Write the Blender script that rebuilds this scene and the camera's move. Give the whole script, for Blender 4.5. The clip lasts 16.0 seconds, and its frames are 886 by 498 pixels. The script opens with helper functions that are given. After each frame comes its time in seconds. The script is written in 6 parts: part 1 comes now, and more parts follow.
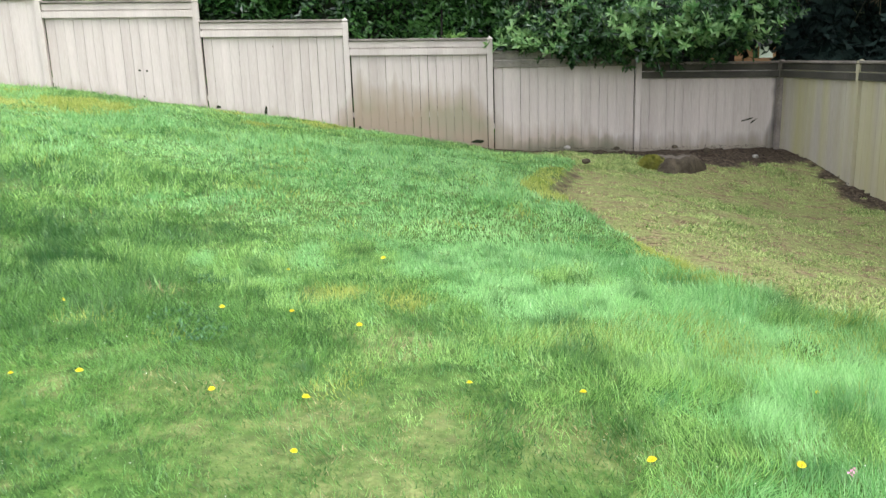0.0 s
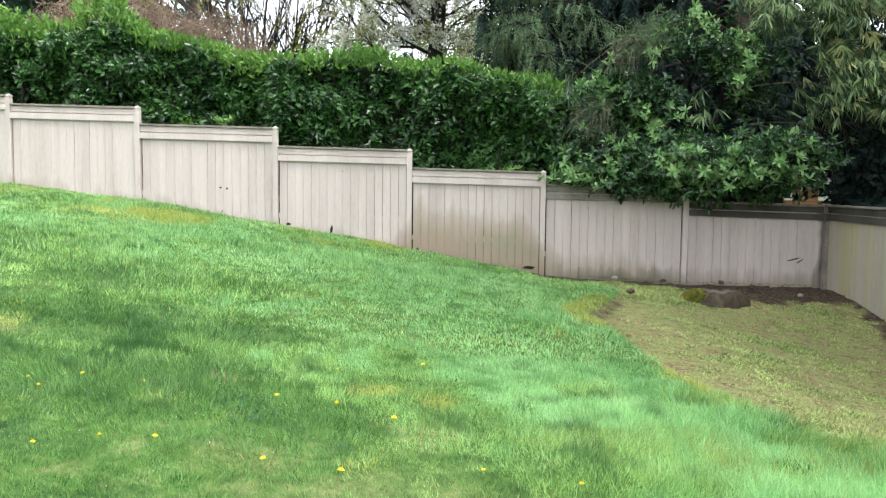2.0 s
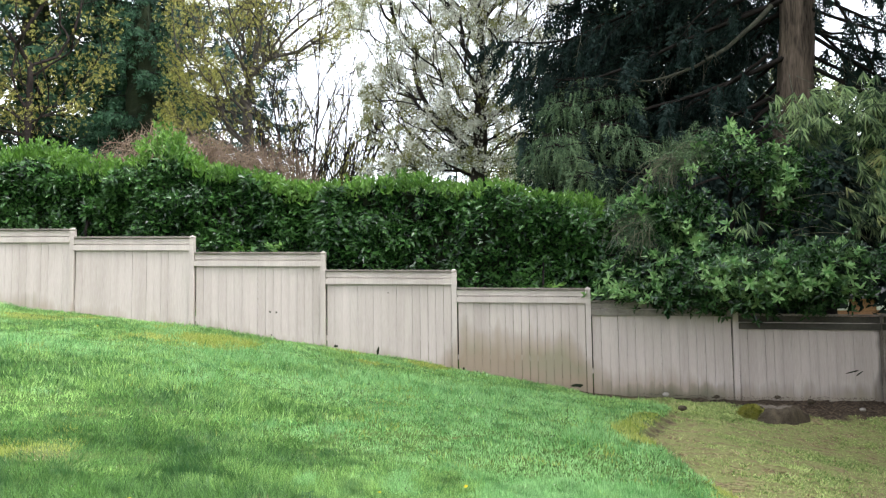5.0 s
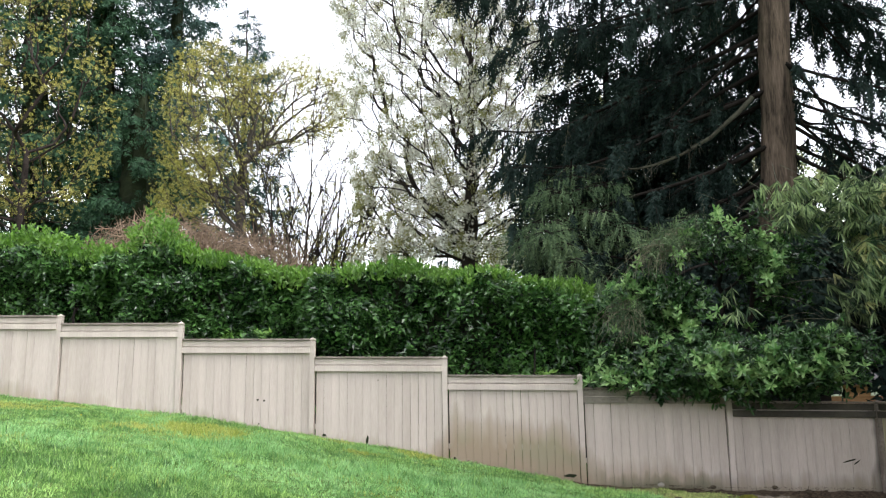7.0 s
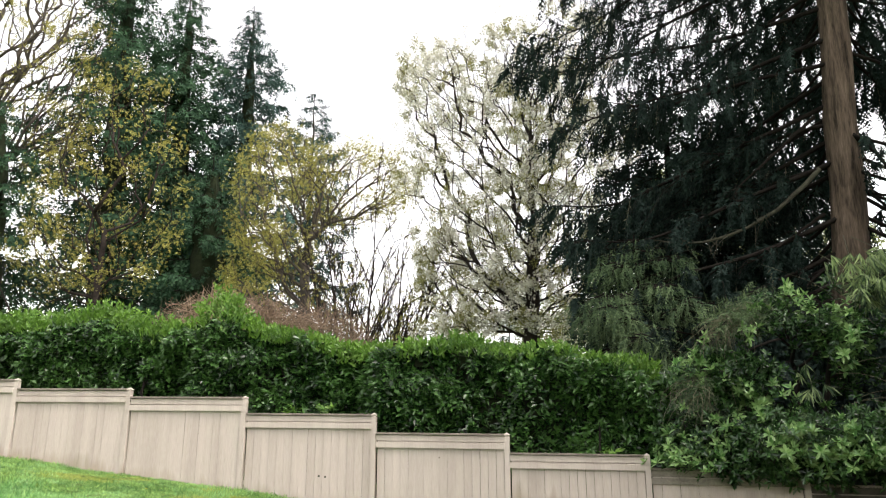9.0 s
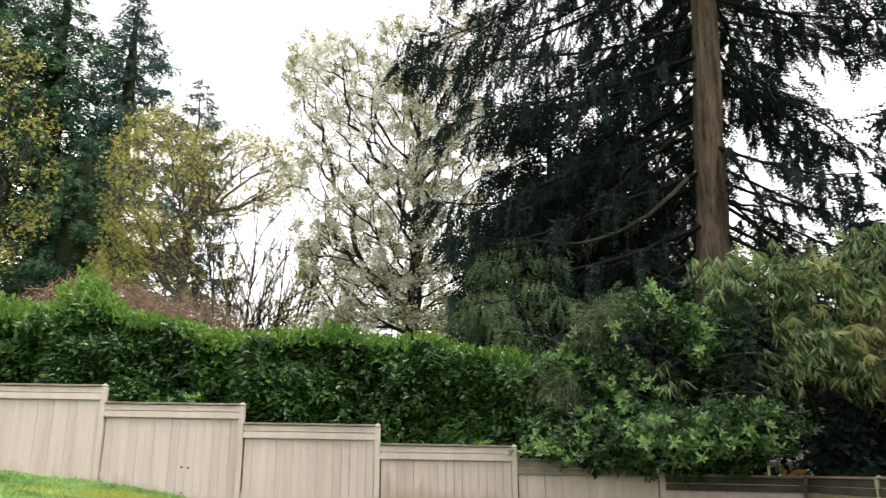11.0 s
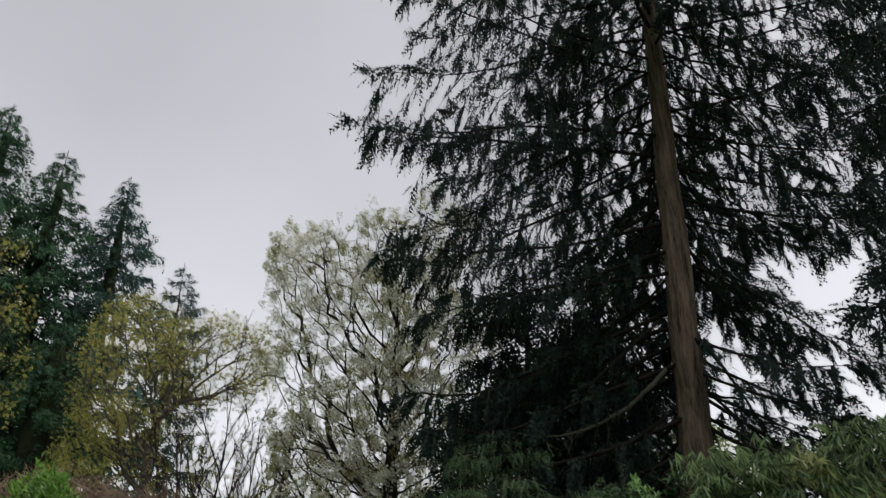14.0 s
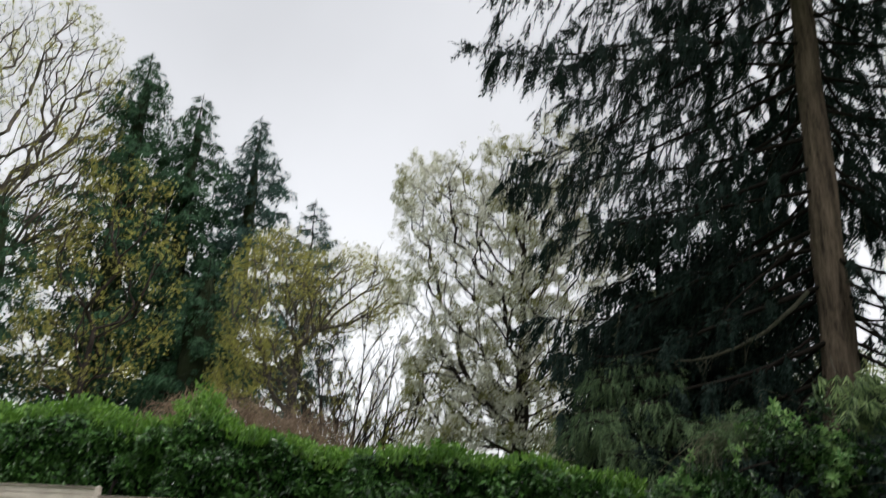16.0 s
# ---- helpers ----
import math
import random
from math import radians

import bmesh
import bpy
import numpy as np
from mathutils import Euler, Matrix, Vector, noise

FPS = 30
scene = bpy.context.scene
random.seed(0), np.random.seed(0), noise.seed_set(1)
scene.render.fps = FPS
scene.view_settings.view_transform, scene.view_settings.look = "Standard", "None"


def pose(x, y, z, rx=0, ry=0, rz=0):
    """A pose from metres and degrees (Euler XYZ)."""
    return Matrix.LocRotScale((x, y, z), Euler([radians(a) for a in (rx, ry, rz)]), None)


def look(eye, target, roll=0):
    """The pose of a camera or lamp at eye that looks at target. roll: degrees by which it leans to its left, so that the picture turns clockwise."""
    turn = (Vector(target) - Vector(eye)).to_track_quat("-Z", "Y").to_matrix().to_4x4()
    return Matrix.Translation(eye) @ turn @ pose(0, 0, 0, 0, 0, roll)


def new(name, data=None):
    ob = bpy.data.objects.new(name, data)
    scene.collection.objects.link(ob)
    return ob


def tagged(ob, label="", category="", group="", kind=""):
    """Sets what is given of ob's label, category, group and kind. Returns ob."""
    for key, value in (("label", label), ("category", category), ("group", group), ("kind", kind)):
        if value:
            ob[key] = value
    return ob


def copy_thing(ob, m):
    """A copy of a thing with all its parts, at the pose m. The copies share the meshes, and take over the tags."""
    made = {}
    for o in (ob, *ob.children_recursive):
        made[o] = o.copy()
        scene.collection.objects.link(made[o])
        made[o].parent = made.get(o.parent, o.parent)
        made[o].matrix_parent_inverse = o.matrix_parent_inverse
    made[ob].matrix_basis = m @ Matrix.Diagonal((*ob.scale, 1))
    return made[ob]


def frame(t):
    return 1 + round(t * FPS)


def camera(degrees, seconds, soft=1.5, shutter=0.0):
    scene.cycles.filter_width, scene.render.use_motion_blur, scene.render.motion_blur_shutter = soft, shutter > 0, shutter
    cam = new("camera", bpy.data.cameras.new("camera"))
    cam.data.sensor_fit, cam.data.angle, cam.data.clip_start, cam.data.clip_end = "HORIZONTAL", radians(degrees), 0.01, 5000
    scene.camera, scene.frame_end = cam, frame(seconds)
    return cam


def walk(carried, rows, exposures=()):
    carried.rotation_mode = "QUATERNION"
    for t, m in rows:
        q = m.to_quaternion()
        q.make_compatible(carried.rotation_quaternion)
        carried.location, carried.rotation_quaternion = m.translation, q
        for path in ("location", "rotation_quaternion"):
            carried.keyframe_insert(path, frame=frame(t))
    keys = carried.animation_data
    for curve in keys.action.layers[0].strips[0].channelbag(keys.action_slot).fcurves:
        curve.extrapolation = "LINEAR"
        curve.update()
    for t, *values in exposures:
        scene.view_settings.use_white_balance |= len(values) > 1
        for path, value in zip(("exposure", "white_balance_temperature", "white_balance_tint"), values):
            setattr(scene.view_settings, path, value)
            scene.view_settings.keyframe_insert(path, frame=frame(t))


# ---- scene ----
cam = camera(58.1, 16.0, soft=1.2, shutter=0.35)
PATH = [
    (0, (3.601, -13.64, 0.536), (3.651, -11.691, 0.088), -1.8),
    (0.5, (3.577, -13.85, 0.53), (3.582, -11.884, 0.162), -1.4),
    (1, (3.566, -14.051, 0.555), (3.557, -12.08, 0.214), -0.8),
    (1.5, (3.644, -14.135, 0.557), (3.589, -12.148, 0.338), 0.6),
    (2, (3.734, -14.222, 0.558), (3.641, -12.229, 0.419), 0.7),
    (2.5, (3.772, -14.268, 0.56), (3.656, -12.273, 0.481), -0.2),
    (3, (3.787, -14.299, 0.563), (3.639, -12.304, 0.529), -0.3),
    (3.5, (3.794, -14.314, 0.567), (3.611, -12.323, 0.581), 0.3),
    (3.7, (3.791, -14.323, 0.56), (3.595, -12.333, 0.592), 0.4),
    (5.8, (3.822, -14.337, 0.599), (3.614, -12.363, 0.844), -1.1),
    (6, (3.818, -14.347, 0.609), (3.622, -12.374, 0.877), -0.9),
    (6.5, (3.829, -14.347, 0.607), (3.654, -12.382, 0.934), -0.8),
    (7, (3.826, -14.337, 0.603), (3.639, -12.38, 0.97), -0.8),
    (7.5, (3.817, -14.381, 0.632), (3.584, -12.439, 1.05), -0.6),
    (8, (3.803, -14.36, 0.657), (3.486, -12.45, 1.158), -0.2),
    (8.2, (3.794, -14.381, 0.66), (3.458, -12.482, 1.19), 0.0),
    (10.3, (4.01, -14.31, 0.401), (3.733, -12.412, 0.968), -0.1),
    (10.5, (4.032, -14.311, 0.401), (3.818, -12.406, 0.972), 0.1),
    (11, (4.036, -14.259, 0.402), (3.978, -12.338, 0.957), -0.1),
    (11.5, (4.036, -14.248, 0.394), (4.083, -12.338, 0.985), -0.9),
    (12, (4.025, -14.232, 0.41), (4.125, -12.355, 1.093), -1.1),
    (12.5, (4.025, -14.257, 0.419), (4.148, -12.404, 1.162), -0.8),
    (13, (4.043, -14.263, 0.43), (4.159, -12.433, 1.229), -0.6),
    (13.5, (4.037, -14.271, 0.435), (4.12, -12.478, 1.316), -0.7),
    (14, (4.058, -14.249, 0.455), (4.057, -12.509, 1.442), -0.4),
    (14.5, (4.048, -14.267, 0.457), (3.969, -12.556, 1.489), 0.3),
    (15, (4.033, -14.282, 0.46), (3.884, -12.574, 1.491), 0.8),
    (15.5, (4.025, -14.285, 0.447), (3.823, -12.564, 1.444), 1.5),
    (16, (4.013, -14.281, 0.4), (3.699, -12.485, 1.223), 2.4),
]
EXPOSURES = [(0.0, 0.3, 6150, 11.5), (2.0, 0.3, 6150, 11.5), (3.5, 0.15, 6150, 12), (7.0, 0.0, 6350, 14), (8.0, -0.05, 6750, 15), (11.0, -0.1, 7000, 14),
             (13.2, -0.2, 6700, 14), (14.2, -1.5, 6500, 12), (15.2, -1.4, 6300, 11), (16.0, -0.95, 6600, 10)]
walk(cam, [(t, look(eye, target, roll)) for t, eye, target, roll in PATH], EXPOSURES)

# ---- overcast daylight ----
SUN_HEIGHT, SUN_TURN = 52.0, 115.0
world = bpy.data.worlds.new("overcast_sky")
scene.world = world
world.use_nodes = True
wn, wl = world.node_tree.nodes, world.node_tree.links
wn.clear()
sky = wn.new("ShaderNodeTexSky")
sky.sky_type = "NISHITA"
sky.sun_disc = False
sky.sun_elevation, sky.sun_rotation = radians(SUN_HEIGHT), radians(SUN_TURN)
sky.air_density, sky.dust_density, sky.ozone_density = 1.0, 3.0, 1.0
grey = wn.new("ShaderNodeHueSaturation")
grey.inputs["Saturation"].default_value = 0.16
cloud = wn.new("ShaderNodeTexNoise")
cloud.inputs["Scale"].default_value = 2.2
cloud.inputs["Detail"].default_value = 4.0
cloud_map = wn.new("ShaderNodeMapRange")
for key, value in (("From Min", 0.3), ("From Max", 0.7), ("To Min", 3.7), ("To Max", 4.3)):
    cloud_map.inputs[key].default_value = value
veil = wn.new("ShaderNodeVectorMath")
veil.operation = "SCALE"
back = wn.new("ShaderNodeBackground")
back.inputs["Strength"].default_value = 0.15
wout = wn.new("ShaderNodeOutputWorld")
coord = wn.new("ShaderNodeTexCoord")
wl.new(coord.outputs["Generated"], cloud.inputs["Vector"])
wl.new(cloud.outputs["Fac"], cloud_map.inputs["Value"])
wl.new(sky.outputs["Color"], grey.inputs["Color"])
wl.new(grey.outputs["Color"], veil.inputs[0])
wl.new(cloud_map.outputs["Result"], veil.inputs["Scale"])
wl.new(veil.outputs["Vector"], back.inputs["Color"])
wl.new(back.outputs["Background"], wout.inputs["Surface"])

sun_data = bpy.data.lights.new("sun", "SUN")
sun_data.energy, sun_data.angle, sun_data.color = 0.8, radians(25), (1.0, 0.97, 0.92)
sun = new("sun", sun_data)
_a, _e = radians(SUN_TURN), radians(SUN_HEIGHT)
sun.matrix_world = look((0, 0, 40), (-40 * math.sin(_a) * math.cos(_e), -40 * math.cos(_a) * math.cos(_e), 40 - 40 * math.sin(_e)))


# ---- materials ----
def material(name, dark, light, rough=0.7, scale=4.0, grain=40.0, bump=0.3, stretch=(1, 1, 1), island=0.0, piece=0.0,
             leaf=0.0, gloss=0.5, world_space=True, patch=None):
    """A surface between two colours: wide stains, fine grain with relief, a shift per leaf or per piece, light let through by leaves.
    patch: a third colour, how wide and how much of it, for worn or yellowed places."""
    m = bpy.data.materials.new(name)
    m.use_nodes = True
    nodes, links = m.node_tree.nodes, m.node_tree.links
    nodes.clear()
    out = nodes.new("ShaderNodeOutputMaterial")
    bsdf = nodes.new("ShaderNodeBsdfPrincipled")
    bsdf.inputs["Roughness"].default_value = rough
    bsdf.inputs["Specular IOR Level"].default_value = gloss
    if world_space:
        place = nodes.new("ShaderNodeNewGeometry").outputs["Position"]
    else:
        place = nodes.new("ShaderNodeTexCoord").outputs["Object"]
    mapping = nodes.new("ShaderNodeMapping")
    mapping.inputs["Scale"].default_value = stretch
    links.new(place, mapping.inputs["Vector"])
    wide, fine = nodes.new("ShaderNodeTexNoise"), nodes.new("ShaderNodeTexNoise")
    wide.inputs["Scale"].default_value, wide.inputs["Detail"].default_value = scale, 3.0
    fine.inputs["Scale"].default_value, fine.inputs["Detail"].default_value = grain, 4.0
    for n in (wide, fine):
        links.new(mapping.outputs["Vector"], n.inputs["Vector"])
    total = nodes.new("ShaderNodeMath")
    total.operation = "MULTIPLY_ADD"
    links.new(wide.outputs["Fac"], total.inputs[0])
    total.inputs[1].default_value = 0.9
    half = nodes.new("ShaderNodeMath")
    half.operation = "MULTIPLY_ADD"
    links.new(fine.outputs["Fac"], half.inputs[0])
    half.inputs[1].default_value, half.inputs[2].default_value = 0.6, -0.28
    links.new(half.outputs["Value"], total.inputs[2])
    value = total.outputs["Value"]
    for amount, node, socket in ((island, "ShaderNodeNewGeometry", "Random Per Island"), (piece, "ShaderNodeObjectInfo", "Random")):
        if amount:
            source = nodes.new(node)
            more = nodes.new("ShaderNodeMath")
            more.operation = "MULTIPLY_ADD"
            links.new(source.outputs[socket], more.inputs[0])
            more.inputs[1].default_value = amount
            less = nodes.new("ShaderNodeMath")
            less.operation = "SUBTRACT"
            links.new(value, less.inputs[0])
            less.inputs[1].default_value = amount / 2
            links.new(less.outputs["Value"], more.inputs[2])
            value = more.outputs["Value"]
    ramp = nodes.new("ShaderNodeValToRGB")
    ramp.color_ramp.elements[0].position, ramp.color_ramp.elements[1].position = 0.2, 0.85
    ramp.color_ramp.elements[0].color, ramp.color_ramp.elements[1].color = (*dark, 1), (*light, 1)
    links.new(value, ramp.inputs["Fac"])
    colour = ramp.outputs["Color"]
    if patch:
        tone, size, low, high = patch
        spot = nodes.new("ShaderNodeTexNoise")
        spot.inputs["Scale"].default_value, spot.inputs["Detail"].default_value = size, 2.0
        links.new(mapping.outputs["Vector"], spot.inputs["Vector"])
        edge = nodes.new("ShaderNodeMapRange")
        edge.inputs["From Min"].default_value, edge.inputs["From Max"].default_value = low, high
        links.new(spot.outputs["Fac"], edge.inputs["Value"])
        mix = nodes.new("ShaderNodeMix")
        mix.data_type = "RGBA"
        links.new(edge.outputs["Result"], mix.inputs["Factor"])
        links.new(colour, mix.inputs["A"])
        mix.inputs["B"].default_value = (*tone, 1)
        colour = mix.outputs["Result"]
    links.new(colour, bsdf.inputs["Base Color"])
    if bump:
        relief = nodes.new("ShaderNodeBump")
        relief.inputs["Strength"].default_value, relief.inputs["Distance"].default_value = bump, 0.02
        links.new(fine.outputs["Fac"], relief.inputs["Height"])
        links.new(relief.outputs["Normal"], bsdf.inputs["Normal"])
    if leaf:
        thin = nodes.new("ShaderNodeBsdfTranslucent")
        links.new(colour, thin.inputs["Color"])
        blend = nodes.new("ShaderNodeMixShader")
        blend.inputs["Fac"].default_value = leaf
        links.new(bsdf.outputs["BSDF"], blend.inputs[1])
        links.new(thin.outputs["BSDF"], blend.inputs[2])
        links.new(blend.outputs["Shader"], out.inputs["Surface"])
    else:
        links.new(bsdf.outputs["BSDF"], out.inputs["Surface"])
    return m


M = {
    "fence": material("weathered_fence_paint", (0.355, 0.305, 0.265), (0.515, 0.455, 0.405), 0.8, 1.2, 30, 0.25, (3, 3, 0.25), piece=0.14),
    "fence_cap": material("mossy_weathered_cap", (0.09, 0.075, 0.06), (0.30, 0.26, 0.22), 0.85, 2.5, 30, 0.4, (1, 1, 1)),
    # corner trim: the shade under the shrub is painted in, along with algae
    "fence_shade_trim": material("shade_and_algae_trim", (0.017, 0.016, 0.011), (0.080, 0.071, 0.052), 0.85, 2.0, 30, 0.4, (1, 1, 1)),
    "fence_mid_trim": material("weathered_mid_trim", (0.10, 0.088, 0.068), (0.32, 0.285, 0.24), 0.85, 2.0, 30, 0.4, (1, 1, 1)),
    "fence_moss": material("algae_stained_fence", (0.28, 0.25, 0.195), (0.44, 0.395, 0.32), 0.85, 1.2, 30, 0.25, (3, 3, 0.25), piece=0.12,
                           patch=((0.34, 0.31, 0.15), 0.8, 0.38, 0.72)),
    # dark colour for painted inner shade; also knot holes, split feet and the smear
    "heart": material("inner_shade_and_dark_marks", (0.008, 0.012, 0.006), (0.025, 0.032, 0.015), 0.95, 3, 20, 0.5, gloss=0.1),
    "stump": material("grey_stump_wood", (0.026, 0.021, 0.014), (0.135, 0.11, 0.075), 0.95, 3, 30, 0.9, (3, 3, 2), gloss=0.1),
    "sawn": material("weathered_sawn_wood", (0.055, 0.044, 0.032), (0.20, 0.165, 0.125), 0.95, 6, 50, 0.6),
    "moss": material("yellow_green_moss", (0.10, 0.11, 0.012), (0.26, 0.25, 0.03), 0.95, 8, 90, 0.8),
    "stone": material("grey_stone", (0.14, 0.13, 0.11), (0.42, 0.39, 0.34), 0.8, 8, 60, 0.5),
    "grass": material("lawn_grass_blades", (0.104, 0.240, 0.050), (0.45, 0.69, 0.215), 0.38, 0.8, 3, 0, island=0.85, leaf=0.5, gloss=0.75,
                      patch=((0.040, 0.135, 0.024), 3.2, 0.5, 0.72)),
    "grass_lush": material("lush_wet_grass_blades", (0.148, 0.365, 0.102), (0.49, 0.78, 0.335), 0.34, 0.9, 4, 0, island=0.55, leaf=0.5, gloss=0.8,
                           patch=((0.062, 0.20, 0.045), 3.6, 0.52, 0.75)),
    "grass_dark": material("deep_green_grass_blades", (0.033, 0.104, 0.022), (0.21, 0.405, 0.100), 0.42, 0.8, 4, 0, island=0.85, leaf=0.45, gloss=0.6,
                           patch=((0.040, 0.125, 0.028), 3.0, 0.5, 0.72)),
    "weed_leaf": material("blue_green_weed_leaf", (0.022, 0.080, 0.026), (0.095, 0.225, 0.085), 0.5, 3, 12, 0, island=0.5, leaf=0.25),
    "grass_yellow": material("yellowed_lawn_blades", (0.25, 0.32, 0.050), (0.56, 0.58, 0.18), 0.6, 1.2, 7, 0, island=0.5, leaf=0.4, gloss=0.3),
    "straw": material("dry_straw_blades", (0.26, 0.22, 0.10), (0.55, 0.47, 0.26), 0.7, 2, 9, 0, island=0.5, leaf=0.2),
    "weed": material("small_weed_leaves", (0.11, 0.19, 0.036), (0.52, 0.61, 0.22), 0.6, 2, 9, 0, island=0.8, leaf=0.25),
    "laurel": material("laurel_hedge_leaf", (0.007, 0.027, 0.006), (0.068, 0.165, 0.036), 0.25, 0.9, 5, 0, island=0.55, leaf=0.15, gloss=0.4),
    "laurel_new": material("young_laurel_leaf", (0.052, 0.140, 0.014), (0.18, 0.345, 0.050), 0.34, 1.5, 7, 0, island=0.5, leaf=0.35),
    "rhodo": material("broad_shrub_leaf", (0.010, 0.033, 0.011), (0.064, 0.148, 0.042), 0.24, 1.2, 6, 0, island=0.55, leaf=0.2),
    "rhodo_new": material("pale_shrub_leaf", (0.085, 0.215, 0.055), (0.34, 0.52, 0.20), 0.22, 1.5, 7, 0, island=0.5, leaf=0.3),
    "bamboo": material("bamboo_leaf", (0.028, 0.072, 0.026), (0.40, 0.52, 0.24), 0.34, 1.0, 5, 0, island=0.95, leaf=0.2),
    "bamboo_dry": material("yellowing_bamboo_leaf", (0.32, 0.35, 0.13), (0.66, 0.66, 0.34), 0.5, 1.0, 5, 0, island=0.6, leaf=0.25),
    "culm": material("bamboo_cane", (0.018, 0.024, 0.009), (0.06, 0.066, 0.028), 0.5, 2, 15, 0.1),
    "brush": material("dry_brush_twigs", (0.105, 0.088, 0.048), (0.36, 0.30, 0.18), 0.9, 2, 10, 0, island=0.6),
    "brush_leaf": material("withered_brush_leaf", (0.15, 0.115, 0.05), (0.38, 0.31, 0.15), 0.8, 2, 10, 0, island=0.7, leaf=0.2),
    "russet": material("russet_bare_twigs", (0.14, 0.092, 0.06), (0.36, 0.265, 0.19), 0.9, 2, 10, 0, island=0.6),
    # paler copy of the fir needles, for low boughs lit from the front
    "hemlock": material("grey_green_needles", (0.030, 0.060, 0.029), (0.135, 0.195, 0.094), 0.75, 0.7, 4, 0, island=0.5, leaf=0.15, gloss=0.15),
    "lichen": material("lichened_limb", (0.035, 0.035, 0.026), (0.13, 0.13, 0.095), 0.95, 4, 30, 0.6, gloss=0.1),
    "fir_bark": material("furrowed_fir_bark", (0.014, 0.011, 0.008), (0.235, 0.178, 0.132), 0.95, 1.8, 9, 1.0, (4, 4, 0.40), gloss=0.15),
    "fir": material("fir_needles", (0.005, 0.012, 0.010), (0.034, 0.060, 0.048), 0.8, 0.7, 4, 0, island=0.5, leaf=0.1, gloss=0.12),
    "fir_dry": material("dead_fir_twigs", (0.062, 0.064, 0.038), (0.175, 0.17, 0.105), 0.9, 2, 9, 0, island=0.5),
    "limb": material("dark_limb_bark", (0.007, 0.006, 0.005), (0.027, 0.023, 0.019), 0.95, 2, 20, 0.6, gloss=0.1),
    "conifer": material("conifer_needles", (0.011, 0.034, 0.018), (0.055, 0.120, 0.060), 0.75, 0.4, 2, 0, island=0.5, leaf=0.1, gloss=0.15),
    "spruce": material("blue_green_needles", (0.013, 0.036, 0.030), (0.062, 0.120, 0.098), 0.75, 0.4, 2, 0, island=0.5, leaf=0.1, gloss=0.15),
    "cherry_bark": material("grey_brown_bark", (0.013, 0.010, 0.009), (0.052, 0.042, 0.036), 0.95, 3, 20, 0.5, gloss=0.1),
    "blossom": material("white_blossom", (0.58, 0.57, 0.47), (0.95, 0.94, 0.84), 0.7, 1.5, 6, 0, island=0.9, leaf=0.5),
    "blossom_leaf": material("pale_young_leaf", (0.18, 0.185, 0.065), (0.45, 0.44, 0.175), 0.6, 1.5, 6, 0, island=0.6, leaf=0.55),
    "maple": material("yellow_green_maple_flowers", (0.19, 0.185, 0.035), (0.52, 0.49, 0.125), 0.6, 0.8, 5, 0, island=0.55, leaf=0.35),
    "maple_bark": material("brown_maple_bark", (0.026, 0.021, 0.017), (0.11, 0.09, 0.07), 0.9, 2, 15, 0.5),
    "far_green": material("distant_pale_foliage", (0.13, 0.17, 0.06), (0.34, 0.38, 0.17), 0.7, 1.0, 5, 0, island=0.5, leaf=0.3),
    "petal": material("dandelion_yellow", (0.74, 0.56, 0.01), (0.95, 0.82, 0.03), 0.6, 30, 200, 0, leaf=0.2),
    "pink": material("pink_petals", (0.45, 0.12, 0.25), (0.70, 0.30, 0.45), 0.6, 30, 200, 0),
    "stem": material("pale_green_stem", (0.10, 0.16, 0.04), (0.20, 0.28, 0.08), 0.6, 9, 40, 0),
    "timber": material("orange_brown_timber", (0.22, 0.10, 0.045), (0.44, 0.22, 0.11), 0.8, 2, 20, 0.3, (0.5, 3, 3), piece=0.3),
    "roof": material("dark_roof_shingle", (0.012, 0.012, 0.013), (0.05, 0.048, 0.048), 0.9, 3, 20, 0.4),
    "white": material("white_painted_trim", (0.68, 0.68, 0.66), (0.84, 0.84, 0.82), 0.5, 3, 20, 0.1),
    "glass": material("dark_window_glass", (0.02, 0.024, 0.03), (0.04, 0.045, 0.05), 0.08, 3, 20, 0),
}

# ---- small tools ----


def lattice(ix, iy, seed):
    n = np.sin(ix * 127.1 + iy * 311.7 + seed * 74.7) * 43758.5453
    return n - np.floor(n)


def bumps(x, y, size, seed=0):
    """Smooth noise between 0 and 1 over the plan."""
    x, y = np.asarray(x, float) / size, np.asarray(y, float) / size
    ix, iy = np.floor(x), np.floor(y)
    u, v = x - ix, y - iy
    u, v = u * u * (3 - 2 * u), v * v * (3 - 2 * v)
    low = lattice(ix, iy, seed) * (1 - u) + lattice(ix + 1, iy, seed) * u
    high = lattice(ix, iy + 1, seed) * (1 - u) + lattice(ix + 1, iy + 1, seed) * u
    return low * (1 - v) + high * v


